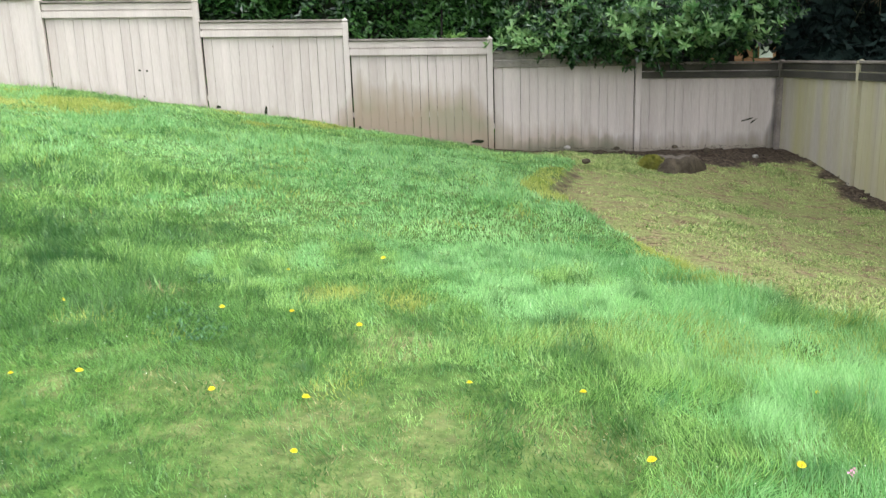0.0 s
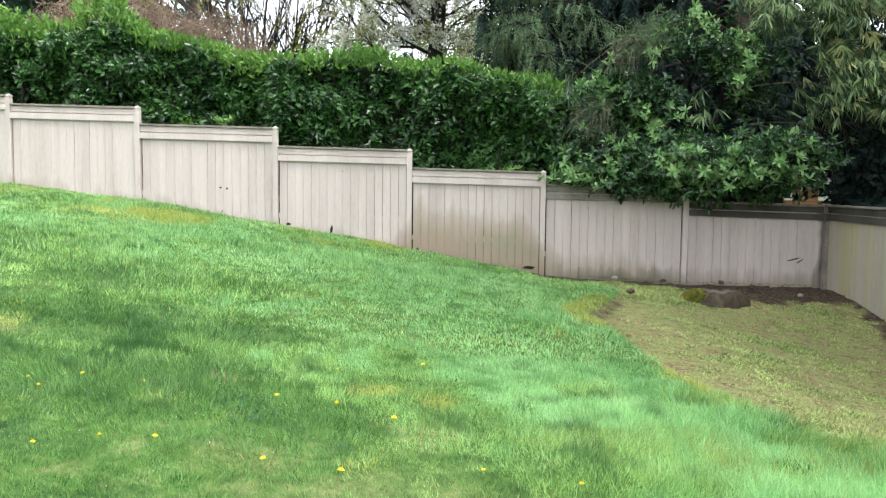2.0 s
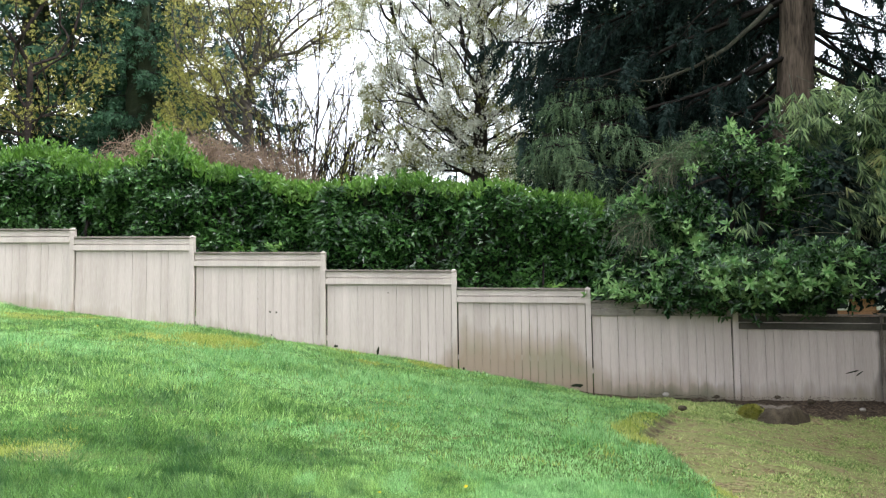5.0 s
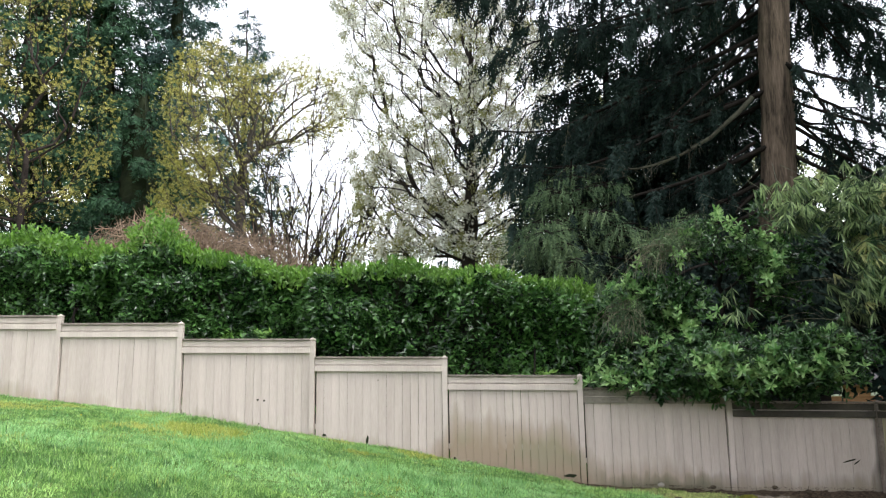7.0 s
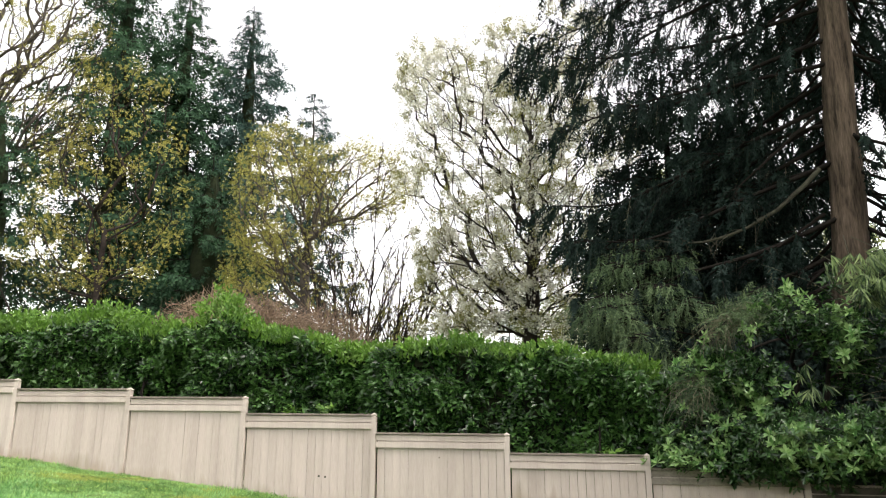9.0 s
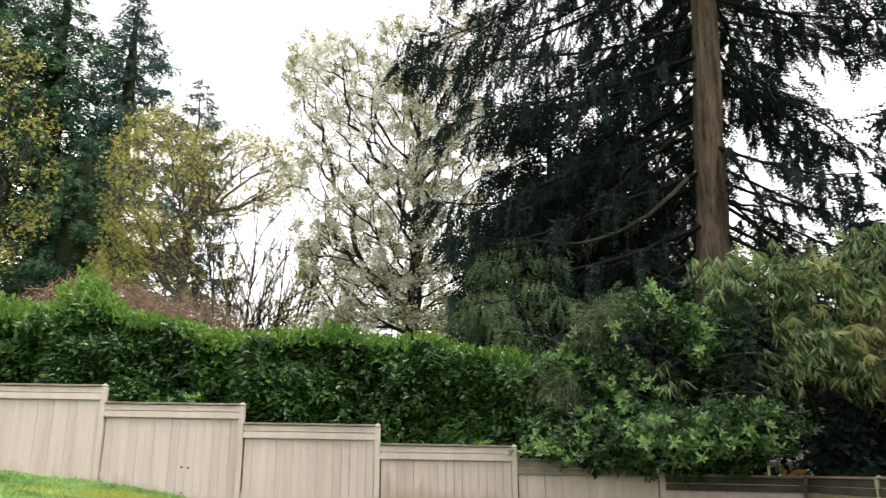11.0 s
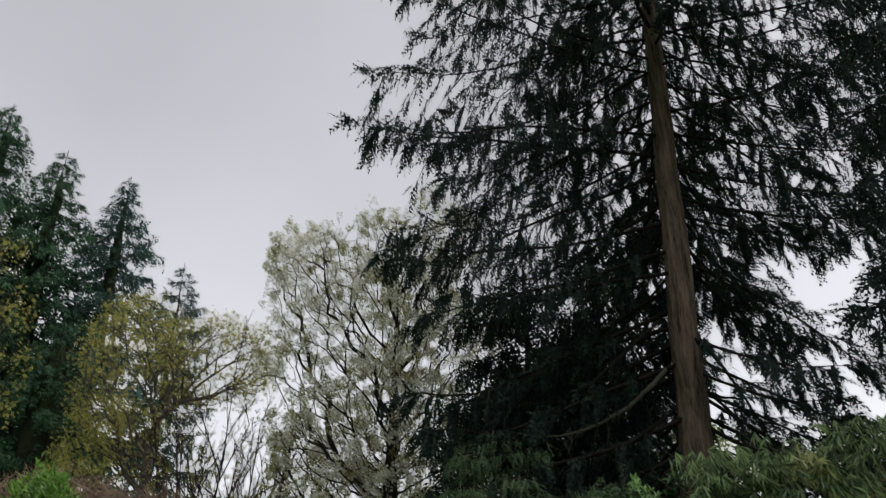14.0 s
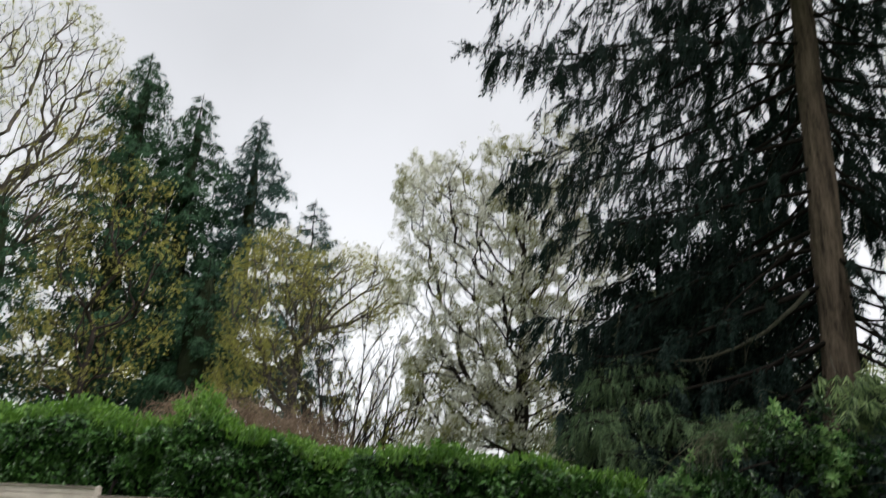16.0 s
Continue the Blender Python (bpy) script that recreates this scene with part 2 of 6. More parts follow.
def shape(name, verts, faces, mat, parent=None, label="", smooth=False):
    """One mesh object from vertex rows and a list of face tables, each with faces of one size."""
    verts = np.asarray(verts, np.float32)
    faces = [np.asarray(f, np.int32) for f in faces if len(f)]
    data = bpy.data.meshes.new(name)
    data.vertices.add(len(verts))
    data.vertices.foreach_set("co", verts.ravel())
    loops = np.concatenate([f.ravel() for f in faces])
    sizes = np.concatenate([np.full(len(f), f.shape[1], np.int32) for f in faces])
    data.loops.add(len(loops))
    data.loops.foreach_set("vertex_index", loops)
    data.polygons.add(len(sizes))
    data.polygons.foreach_set("loop_start", np.concatenate([[0], np.cumsum(sizes)[:-1]]).astype(np.int32))
    data.polygons.foreach_set("use_smooth", np.full(len(sizes), smooth))
    data.update(calc_edges=True)
    data.materials.append(mat)
    ob = new(name, data)
    ob.parent = parent
    if label:
        tagged(ob, label)
    return ob


def part(name, bm, mat, parent, label="", smooth=False):
    data = bpy.data.meshes.new(name)
    bm.to_mesh(data)
    bm.free()
    data.materials.append(mat)
    for p in data.polygons:
        p.use_smooth = smooth
    ob = new(name, data)
    ob.parent = parent
    if label:
        tagged(ob, label)
    return ob


def piece(name, data, parent, m):
    ob = new(name, data)
    ob.parent = parent
    ob.matrix_local = m
    return ob


def thing(name, place, label, category, group="", kind=""):
    ob = new(name)
    ob.location = place
    ob.empty_display_size = 0.1
    return tagged(ob, label, category, group, kind)


def unit(v):
    return v / np.maximum(np.linalg.norm(v, axis=-1, keepdims=True), 1e-9)


def turned(along, facing):
    """Turns whose y axis is along and whose z axis is as near as can be to facing."""
    y = unit(np.asarray(along, float))
    x = unit(np.cross(y, facing))
    z = np.cross(x, y)
    return np.stack([x, y, z], -1)


def scattered(tv, tf, places, turns, sizes):
    """Many copies of a small form as one table of vertices and one of faces."""
    tv, n = np.asarray(tv, float), len(places)
    sizes = np.asarray(sizes, float).reshape(n, -1)
    if sizes.shape[1] == 1:
        sizes = np.repeat(sizes, 3, 1)
    local = tv[None] * sizes[:, None]
    v = np.einsum("nij,nkj->nki", turns, local) + np.asarray(places)[:, None]
    f = np.asarray(tf)[None] + (np.arange(n) * len(tv))[:, None, None]
    return v.reshape(-1, 3), f.reshape(-1, np.asarray(tf).shape[1])


def tubes(lines, sides=5):
    """Tapered round limbs along lines of (points, radii)."""
    vs, fs, at = [], [], 0
    ring = np.arange(sides)
    turn = ring * 2 * np.pi / sides
    for pts, radii in lines:
        pts, radii = np.asarray(pts, float), np.asarray(radii, float)
        way = unit(np.gradient(pts, axis=0))
        side = unit(np.cross(way, np.where(np.abs(way[:, 2:]) > 0.9, (1.0, 0, 0), (0, 0, 1.0))))
        over = np.cross(way, side)
        v = pts[:, None] + radii[:, None, None] * (np.cos(turn)[None, :, None] * side[:, None] + np.sin(turn)[None, :, None] * over[:, None])
        vs.append(v.reshape(-1, 3))
        rows = np.arange(len(pts) - 1)[:, None] * sides
        a, b = rows + ring, rows + (ring + 1) % sides
        fs.append((np.stack([a, b, b + sides, a + sides], -1).reshape(-1, 4)) + at)
        at += len(pts) * sides
    return np.concatenate(vs), np.concatenate(fs)


LEAF_V = [(0, 0, 0), (0.2, 0.45, 0.05), (0, 0.5, -0.03), (-0.2, 0.45, 0.05), (0, 1, -0.1)]
LEAF_F = [(0, 1, 2), (0, 2, 3), (1, 4, 2), (2, 4, 3)]
SMALL_LEAF_V = [(0, 0, 0), (0.21, 0.48, 0.05), (0, 1, -0.08), (-0.21, 0.48, 0.05)]
SMALL_LEAF_F = [(0, 1, 2), (0, 2, 3)]
BLADE_V = [(0.08, 0, 0), (-0.08, 0.0, 0), (0, 1, -0.15)]
BLADE_F = [(0, 1, 2)]
BROAD_V = [(0, 0, 0), (0.15, 0.28, 0.03), (0.16, 0.68, 0.02), (0, 1, -0.08), (-0.16, 0.68, 0.02), (-0.15, 0.28, 0.03)]
BROAD_F = [(0, 1, 2, 3), (0, 3, 4, 5)]


def spray_form(leaflets, reach, wide, core=0.012):
    """A hanging twig with needles: a thin strip and pairs of narrow leaflets."""
    v, f = [(-core, 0, 0), (core, 0, 0), (0, 1, 0)], [(0, 1, 2)]
    for k in range(leaflets):
        s, side = 0.06 + 0.9 * k / leaflets, 1 if k % 2 else -1
        r = reach * (1 - 0.55 * s)
        tip = np.array([side * r * 0.75, s + r * 0.75, 0.12 * r * (1 if k % 3 else -2)])
        root = np.array([0, s, 0.0])
        across = np.array([-side * 0.6, 0.75, 0.5 * (k % 3 - 1)]) * wide * 1.15
        low = root + 0.15 * (tip - root)
        n = len(v)
        v += [tuple(low + across), tuple(tip), tuple(low - across)]
        f.append((n, n + 1, n + 2))
    return v, f


def space_tree(base, top, goals, step=0.5, bend=0.15, path_cost=0.35, thick=0.012, power=0.5, seed=0, climb=0.0):
    """A trunk from base to top and limbs grown to every goal, each from the limb that reaches it most easily.
    Returns lines for tubes (trunk first), the limb ends and the ways that they point."""
    rng = np.random.default_rng(seed)
    base, top = np.array(base, float), np.array(top, float)
    n = max(3, int(np.linalg.norm(top - base) / step))
    trunk = base + (top - base) * np.linspace(0, 1, n)[:, None]
    trunk[1:-1] += rng.normal(0, 0.05 * step, (n - 2, 3)) * (1, 1, 0)
    cap = 4000
    nodes = np.zeros((cap * 8, 3))
    cost = np.zeros(cap * 8)
    nodes[:n], cost[:n] = trunk, np.arange(n) * step * path_cost
    cost[: n // 3] += 3.0
    up = [-1] + list(range(n - 1))
    count = n
    goals = np.asarray(goals, float)
    order = np.argsort(np.linalg.norm(goals - top, axis=1) + 0.3 * np.linalg.norm(goals - (base + top) / 2, axis=1))
    ends = []
    for g in goals[order]:
        off = g - nodes[:count]
        far = np.linalg.norm(off, axis=1) + cost[:count] + climb * np.maximum(-off[:, 2], 0)
        k = int(np.argmin(far))
        length = np.linalg.norm(off[k])
        m = max(1, int(np.ceil(length / step)))
        if count + m >= len(nodes):
            break
        s = (np.arange(1, m + 1) / m)[:, None]
        side = rng.normal(0, bend * length, 3)
        pts = nodes[k] + off[k] * s + side * (s * (1 - s)) + (0, 0, 0.25 * bend * length) * (s * (1 - s))
        last = k
        for p in pts:
            nodes[count], cost[count] = p, cost[last] + length / m * path_cost
            up.append(last)
            last = count
            count += 1
        ends.append(last)
    up = np.array(up)
    load = np.zeros(count)
    load[ends] = 1
    for k in range(count - 1, 0, -1):
        load[up[k]] += load[k]
    radius = thick * np.maximum(load, 1) ** power
    main = np.full(count, -1)
    for k in range(count - 1, 0, -1):
        p = up[k]
        if main[p] < 0 or load[k] > load[main[p]]:
            main[p] = k
    for k in range(n - 1):
        main[k] = k + 1
    lines, ways = [], []
    for k in range(count):
        if k == 0 or main[up[k]] != k:
            chain = [k] if k == 0 else [up[k], k]
            while main[chain[-1]] >= 0:
                chain.append(main[chain[-1]])
            r = radius[chain].copy()
            if k:
                r[0] = r[1]
            r[-1] *= 0.4
            if len(chain) > 1:
                lines.append((nodes[chain], r))
    for e in ends:
        ways.append(nodes[e] - nodes[up[e]])
    return lines, nodes[ends], unit(np.array(ways)), nodes[:count], load


def egg(centre, radii, n, rng, shell=0.0):
    """Points in an egg; shell: how far they keep to its outside."""
    d = unit(rng.normal(0, 1, (n, 3)))
    return np.array(centre) + d * np.array(radii) * (shell + (1 - shell) * rng.random((n, 1)) ** (1 / 3))


# ---- ground ----
def height(x, y):
    """The lie of the land: a lawn that falls along the fence and levels out at the bare corner."""
    x, y = np.asarray(x, float), np.asarray(y, float)
    slope = np.interp(x, (-40, -12, -4.88, -2.44, 0, 2.44, 4.85, 7.35, 9.75, 30), (2.6, 1.45, 0.64, 0.34, 0.0, -0.41, -0.80, -0.895, -0.92, -1.1))
    fall = 0.031 * np.clip(-y, 0, 12) * np.clip((4.6 - x) / 3.3, 0, 1)
    ease = lambda t: np.clip(t, 0, 1) ** 2 * (3 - 2 * np.clip(t, 0, 1))
    dip = 0.40 * ease((x - 5.6) / 3.2) * ease(-y / 4.0) * ease((y + 11) / 3.0)
    soft = (bumps(x, y, 0.9, 3) - 0.5) * 0.05 + (bumps(x, y, 0.33, 4) - 0.5) * 0.02
    return slope - fall - dip + soft * (np.abs(x) < 40) * np.interp(x, (4.8, 5.6), (1.0, 0.45))


EDGE_Y = (-14, -10.7, -10.3, -10.0, -9.5, -8.7, -7.7, -6.9, -6.1, -4.9, -3.4, -2.2, -1.5, -0.9, -0.45, -0.2, 0.0)
EDGE_X = (30, 11.0, 7.5, 6.2, 5.7, 5.4, 5.28, 5.22, 5.12, 5.0, 5.5, 5.84, 5.2, 4.5, 3.4, 2.5, 2.1)


def bareness(x, y):
    """0 on the lawn, 1 on the bare patch in the corner."""
    edge = np.interp(y, EDGE_Y, EDGE_X)
    return np.clip((x - edge) / 0.12 + 0.5, 0, 1) * (x < 9.8) * (y < 0.05)


def ground_material():
    m = bpy.data.materials.new("lawn_and_bare_soil")
    m.use_nodes = True
    nodes, links = m.node_tree.nodes, m.node_tree.links
    bsdf = nodes["Principled BSDF"]
    bsdf.inputs["Roughness"].default_value = 0.95
    bsdf.inputs["Specular IOR Level"].default_value = 0.12
    place = nodes.new("ShaderNodeNewGeometry").outputs["Position"]

    def cloudy(scale, detail=4.0):
        n = nodes.new("ShaderNodeTexNoise")
        n.inputs["Scale"].default_value, n.inputs["Detail"].default_value = scale, detail
        links.new(place, n.inputs["Vector"])
        return n.outputs["Fac"]

    def ramp(value, *stops):
        r = nodes.new("ShaderNodeValToRGB")
        while len(r.color_ramp.elements) < len(stops):
            r.color_ramp.elements.new(0.5)
        for e, (at, tone) in zip(r.color_ramp.elements, stops):
            e.position, e.color = at, (*tone, 1)
        links.new(value, r.inputs["Fac"])
        return r.outputs["Color"]

    def mixed(factor, a, b):
        n = nodes.new("ShaderNodeMix")
        n.data_type = "RGBA"
        links.new(factor, n.inputs["Factor"])
        links.new(a, n.inputs["A"])
        links.new(b, n.inputs["B"])
        return n.outputs["Result"]

    def attribute(name):
        n = nodes.new("ShaderNodeAttribute")
        n.attribute_name = name
        return n.outputs["Fac"]

    turf = ramp(cloudy(12.0, 6), (0.3, (0.028, 0.064, 0.013)), (0.55, (0.070, 0.140, 0.029)), (0.75, (0.15, 0.19, 0.058)))
    thatch = ramp(cloudy(25.0, 6), (0.3, (0.085, 0.095, 0.030)), (0.7, (0.31, 0.29, 0.13)))
    turf = mixed(ramp(cloudy(4.0), (0.56, (0, 0, 0)), (0.78, (0.6, 0.6, 0.6))), turf, thatch)
    turf = mixed(attribute("worn"), turf, thatch)
    bare = ramp(cloudy(26.0, 10), (0.34, (0.060, 0.040, 0.022)), (0.5, (0.17, 0.118, 0.066)), (0.66, (0.36, 0.28, 0.165)))
    green = ramp(cloudy(50.0, 6), (0.3, (0.095, 0.130, 0.034)), (0.7, (0.33, 0.36, 0.13)))
    bare = mixed(ramp(cloudy(6.0, 8), (0.36, (0.05, 0.05, 0.05)), (0.54, (0.80, 0.80, 0.80))), bare, green)
    soil = ramp(cloudy(22.0, 6), (0.3, (0.016, 0.011, 0.007)), (0.5, (0.055, 0.040, 0.027)), (0.72, (0.17, 0.13, 0.09)))
    colour = mixed(attribute("bare"), turf, bare)
    colour = mixed(attribute("soil"), colour, soil)
    links.new(colour, bsdf.inputs["Base Color"])
    relief = nodes.new("ShaderNodeBump")
    relief.inputs["Strength"].default_value, relief.inputs["Distance"].default_value = 0.8, 0.03
    links.new(cloudy(30.0, 6), relief.inputs["Height"])
    links.new(relief.outputs["Normal"], bsdf.inputs["Normal"])
    return m


def soiled(x, y):
    """1 where dark soil lies open: along the corner's fences and under the fouled panels; also the painted shadow of
    the turf step.
    """
    ragged = (bumps(x, y, 0.5, 8) - 0.5) * 1.1 + (bumps(x, y, 0.15, 9) - 0.5) * 0.9
    strip = np.interp(x, (2.0, 2.8, 5.2, 6.2, 7.2, 8.2, 9.7), (0.0, 0.42, 0.36, 0.32, 0.75, 1.1, 1.8))
    a = np.clip((strip + y + ragged * np.clip(strip, 0, 1)) / 0.15 + 0.5, 0, 1) * (strip > 0.02)
    side = np.clip((x - 9.3 + 0.08 * y + 0.8 * ragged) / 0.2 + 0.5, 0, 1) * (y > -6)
    # drop shadow below the turf edge, put in as a dark soil line
    lip_shade = np.clip(1.2 - np.abs(x - np.interp(y, EDGE_Y, EDGE_X) - 0.09) / 0.07, 0, 1) * (y > -5.7) * (y < -3.0)
    return np.maximum(np.maximum(a, side), lip_shade) * (x < 9.9) * (y < 0.2) * (x > 2.0)


WORN_SPOTS = ((3.45, -10.25, 0.2), (2.55, -10.7, 0.22), (2.8, -10.78, 0.18), (3.2, -11.0, 0.2), (3.6, -11.1, 0.22), (4.05, -11.05, 0.2), (3.05, -11.25, 0.3), (3.4, -11.5, 0.35), (0.5, -9.1, 0.25), (2.2, -9.5, 0.2), (4.1, -11.2, 0.3))


def spotted(x, y, spots):
    ragged = 0.6 + 0.8 * bumps(x, y, 0.2, 60)
    return np.max([np.exp(-(((x - a) ** 2 + (y - b) ** 2) / (r * r) * ragged)) for a, b, r in spots], axis=0)


def worn(x, y):
    """How thin the turf is."""
    near = np.clip((-9.6 - y) / 1.5, 0, 1)
    return np.clip(0.95 * spotted(x, y, WORN_SPOTS) + (0.6 + 0.2 * near) * (bumps(x, y, 0.7, 63) * 0.5 + bumps(x, y, 0.22, 64) * 0.5 - 0.5), 0, 1)


def make_ground():
    def spread(lo, hi, step, far):
        out = np.geomspace(step, far, 26).cumsum()
        out = out / out[-1] * far
        return np.concatenate([lo - out[::-1], np.arange(lo, hi, step), hi + out])

    gx, gy = spread(-11.0, 11.0, 0.135, 2500.0), spread(-15.0, 1.0, 0.125, 2500.0)
    x, y = np.meshgrid(gx, gy, indexing="ij")
    b = bareness(x, y)
    z = height(x, y) - 0.11 * b + b * (bumps(x, y, 0.3, 6) - 0.5) * 0.025
    s = soiled(x, y)
    z = z + s * (bumps(x, y, 0.12, 7) - 0.5) * 0.05
    v = np.stack([x, y, z], -1).reshape(-1, 3)
    nx, ny = x.shape
    k = (np.arange(nx - 1)[:, None] * ny + np.arange(ny - 1)).ravel()
    ob = shape("ground", v, [np.stack([k, k + ny, k + ny + 1, k + 1], -1)], ground_material(), smooth=True)
    for name, values in (("bare", b), ("soil", s), ("worn", 0.45 * worn(x, y))):
        ob.data.attributes.new(name, "FLOAT", "POINT").data.foreach_set("value", values.ravel().astype(np.float32))
    return tagged(ob, "sloping lawn with a bare corner and dark soil by the fence", "ground", kind="structure")


make_ground()


# ---- fence ----
def board_form(name, wide, deep, worn):
    """A board one metre high, its front edges eased and its foot uneven."""
    w, d, c = wide / 2, deep / 2, 0.004
    ring = [(-w, d), (w, d), (w, -d + c), (w - c, -d), (-w + c, -d), (-w, -d + c)]
    low = [0.0, worn, worn, worn * 0.7, 0.0, 0.0]
    v = [(x, y, z) for (x, y), z in zip(ring, low)] + [(x, y, 1.0) for x, y in ring]
    f4 = [(k, (k + 1) % 6, (k + 1) % 6 + 6, k + 6) for k in range(6)]
    data = bpy.data.meshes.new(name)
    data.from_pydata(v, [], f4 + [tuple(range(6, 12)), tuple(range(5, -1, -1))])
    return data


def bar_form(name, long, deep, tall, mat):
    bm = bmesh.new()
    bmesh.ops.create_cube(bm, size=1.0)
    bmesh.ops.scale(bm, vec=(long, deep, tall), verts=bm.verts)
    bmesh.ops.bevel(bm, geom=bm.edges[:], offset=0.004, segments=1, affect="EDGES")
    data = bpy.data.meshes.new(name)
    bm.to_mesh(data)
    bm.free()
    data.materials.append(mat)
    return data


def post_form(tall, mat):
    """A square post with a low pointed cap, its foot at the origin."""
    w, v, f = 0.046, [], []
    rows = [(w, 0), (w, tall - 0.075), (w * 0.82, tall - 0.07), (w * 0.82, tall - 0.06), (w * 1.06, tall - 0.055), (w * 1.06, tall - 0.035)]
    for r, z in rows:
        v += [(-r, -r, z), (r, -r, z), (r, r, z), (-r, r, z)]
    for k in range(len(rows) - 1):
        f += [(4 * k + j, 4 * k + (j + 1) % 4, 4 * k + 4 + (j + 1) % 4, 4 * k + 4 + j) for j in range(4)]
    n = len(v)
    v.append((0, 0, tall))
    f += [(n - 4 + j, n - 4 + (j + 1) % 4, n) for j in range(4)]
    data = bpy.data.meshes.new("post")
    data.from_pydata(v, [], f)
    data.materials.append(mat)
    return data


def fence_stain():
    """The fence paint with rusty and green stains that rise from the wet foot of the lower panels."""
    m = M["fence"].copy()
    m.name = "stained_fence_paint"
    nodes, links = m.node_tree.nodes, m.node_tree.links
    bsdf = next(n for n in nodes if n.type == "BSDF_PRINCIPLED")
    colour = bsdf.inputs["Base Color"].links[0].from_socket
    place = nodes.new("ShaderNodeNewGeometry").outputs["Position"]
    split = nodes.new("ShaderNodeSeparateXYZ")
    links.new(place, split.inputs["Vector"])

    def calc(kind, a, b):
        n = nodes.new("ShaderNodeMath")
        n.operation = kind
        for socket, value in zip(n.inputs, (a, b)):
            if isinstance(value, float):
                socket.default_value = value
            else:
                links.new(value, socket)
        return n.outputs["Value"]

    def curve(value, *stops):
        r = nodes.new("ShaderNodeValToRGB")
        while len(r.color_ramp.elements) < len(stops):
            r.color_ramp.elements.new(0.5)
        for e, (at, tone) in zip(r.color_ramp.elements, stops):
            e.position, e.color = at, (tone, tone, tone, 1)
        links.new(value, r.inputs["Fac"])
        return r.outputs["Color"]

    run = nodes.new("ShaderNodeMapRange")
    run.inputs["From Min"].default_value, run.inputs["From Max"].default_value = -2.5, 10.0
    links.new(split.outputs["X"], run.inputs["Value"])
    streak = nodes.new("ShaderNodeTexNoise")
    streak.inputs["Scale"].default_value, streak.inputs["Detail"].default_value = 1.0, 3.0
    tall = nodes.new("ShaderNodeMapping")
    tall.inputs["Scale"].default_value = (7, 7, 0.9)
    links.new(place, tall.inputs["Vector"])
    links.new(tall.outputs["Vector"], streak.inputs["Vector"])
    patchy = nodes.new("ShaderNodeTexNoise")
    patchy.inputs["Scale"].default_value = 1.3
    links.new(place, patchy.inputs["Vector"])
    foot = calc("MULTIPLY", split.outputs["X"], -0.165)
    foot_max = calc("MAXIMUM", foot, -0.9)
    rise = calc("SUBTRACT", split.outputs["Z"], foot_max)
    reach = curve(run.outputs["Result"], (0.0, 0.05), (0.37, 0.10), (0.41, 0.85), (0.56, 0.98), (0.60, 0.42), (0.72, 0.45), (0.77, 0.16), (1.0, 0.12))
    wet = calc("SUBTRACT", reach, rise)
    wet = calc("ADD", wet, calc("MULTIPLY", calc("SUBTRACT", streak.outputs["Fac"], 0.5), 0.55))
    wet = calc("ADD", wet, calc("MULTIPLY", calc("SUBTRACT", patchy.outputs["Fac"], 0.5), 0.5))
    amount = curve(wet, (0.0, 0.0), (0.2, 0.45), (0.6, 0.9))
    tone = nodes.new("ShaderNodeValToRGB")
    tone.color_ramp.elements[0].color, tone.color_ramp.elements[1].color = (0.24, 0.185, 0.12, 1), (0.21, 0.188, 0.115, 1)
    tone.color_ramp.elements[0].position, tone.color_ramp.elements[1].position = 0.52, 0.70
    links.new(patchy.outputs["Fac"], tone.inputs["Fac"])
    mix = nodes.new("ShaderNodeMix")
    mix.data_type = "RGBA"
    links.new(amount, mix.inputs["Factor"])
    links.new(colour, mix.inputs["A"])
    links.new(tone.outputs["Color"], mix.inputs["B"])
    # black, ragged at its edge, growing towards the corner
    past = calc("MULTIPLY", calc("SUBTRACT", split.outputs["X"], 9.6), 6.0)
    past = calc("ADD", past, calc("MULTIPLY", calc("SUBTRACT", streak.outputs["Fac"], 0.5), 1.4))
    past = calc("ADD", past, calc("MULTIPLY", calc("SUBTRACT", patchy.outputs["Fac"], 0.5), 2.4))
    black = nodes.new("ShaderNodeMix")
    black.data_type = "RGBA"
    links.new(curve(past, (0.0, 0.0), (0.35, 0.55), (0.8, 0.9)), black.inputs["Factor"])
    links.new(mix.outputs["Result"], black.inputs["A"])
    black.inputs["B"].default_value = (0.055, 0.048, 0.038, 1)
    # green-black grime at the foot of one low panel
    low = calc("MULTIPLY", calc("SUBTRACT", -0.70, split.outputs["Z"]), 4.0)
    low = calc("ADD", low, calc("MULTIPLY", calc("SUBTRACT", streak.outputs["Fac"], 0.5), 1.6))
    low = calc("ADD", low, calc("MULTIPLY", calc("SUBTRACT", patchy.outputs["Fac"], 0.5), 2.2))
    low = calc("MULTIPLY", curve(low, (0.0, 0.0), (0.3, 0.45), (0.9, 0.85)), curve(run.outputs["Result"], (0.60, 0.25), (0.64, 1.0), (0.74, 1.0), (0.79, 0.35), (1.0, 0.25)))
    grime = nodes.new("ShaderNodeMix")
    grime.data_type = "RGBA"
    links.new(low, grime.inputs["Factor"])
    links.new(black.outputs["Result"], grime.inputs["A"])
    grime.inputs["B"].default_value = (0.11, 0.105, 0.062, 1)
    links.new(grime.outputs["Result"], bsdf.inputs["Base Color"])
    return m


STAINED = fence_stain()
BAY = 2.44


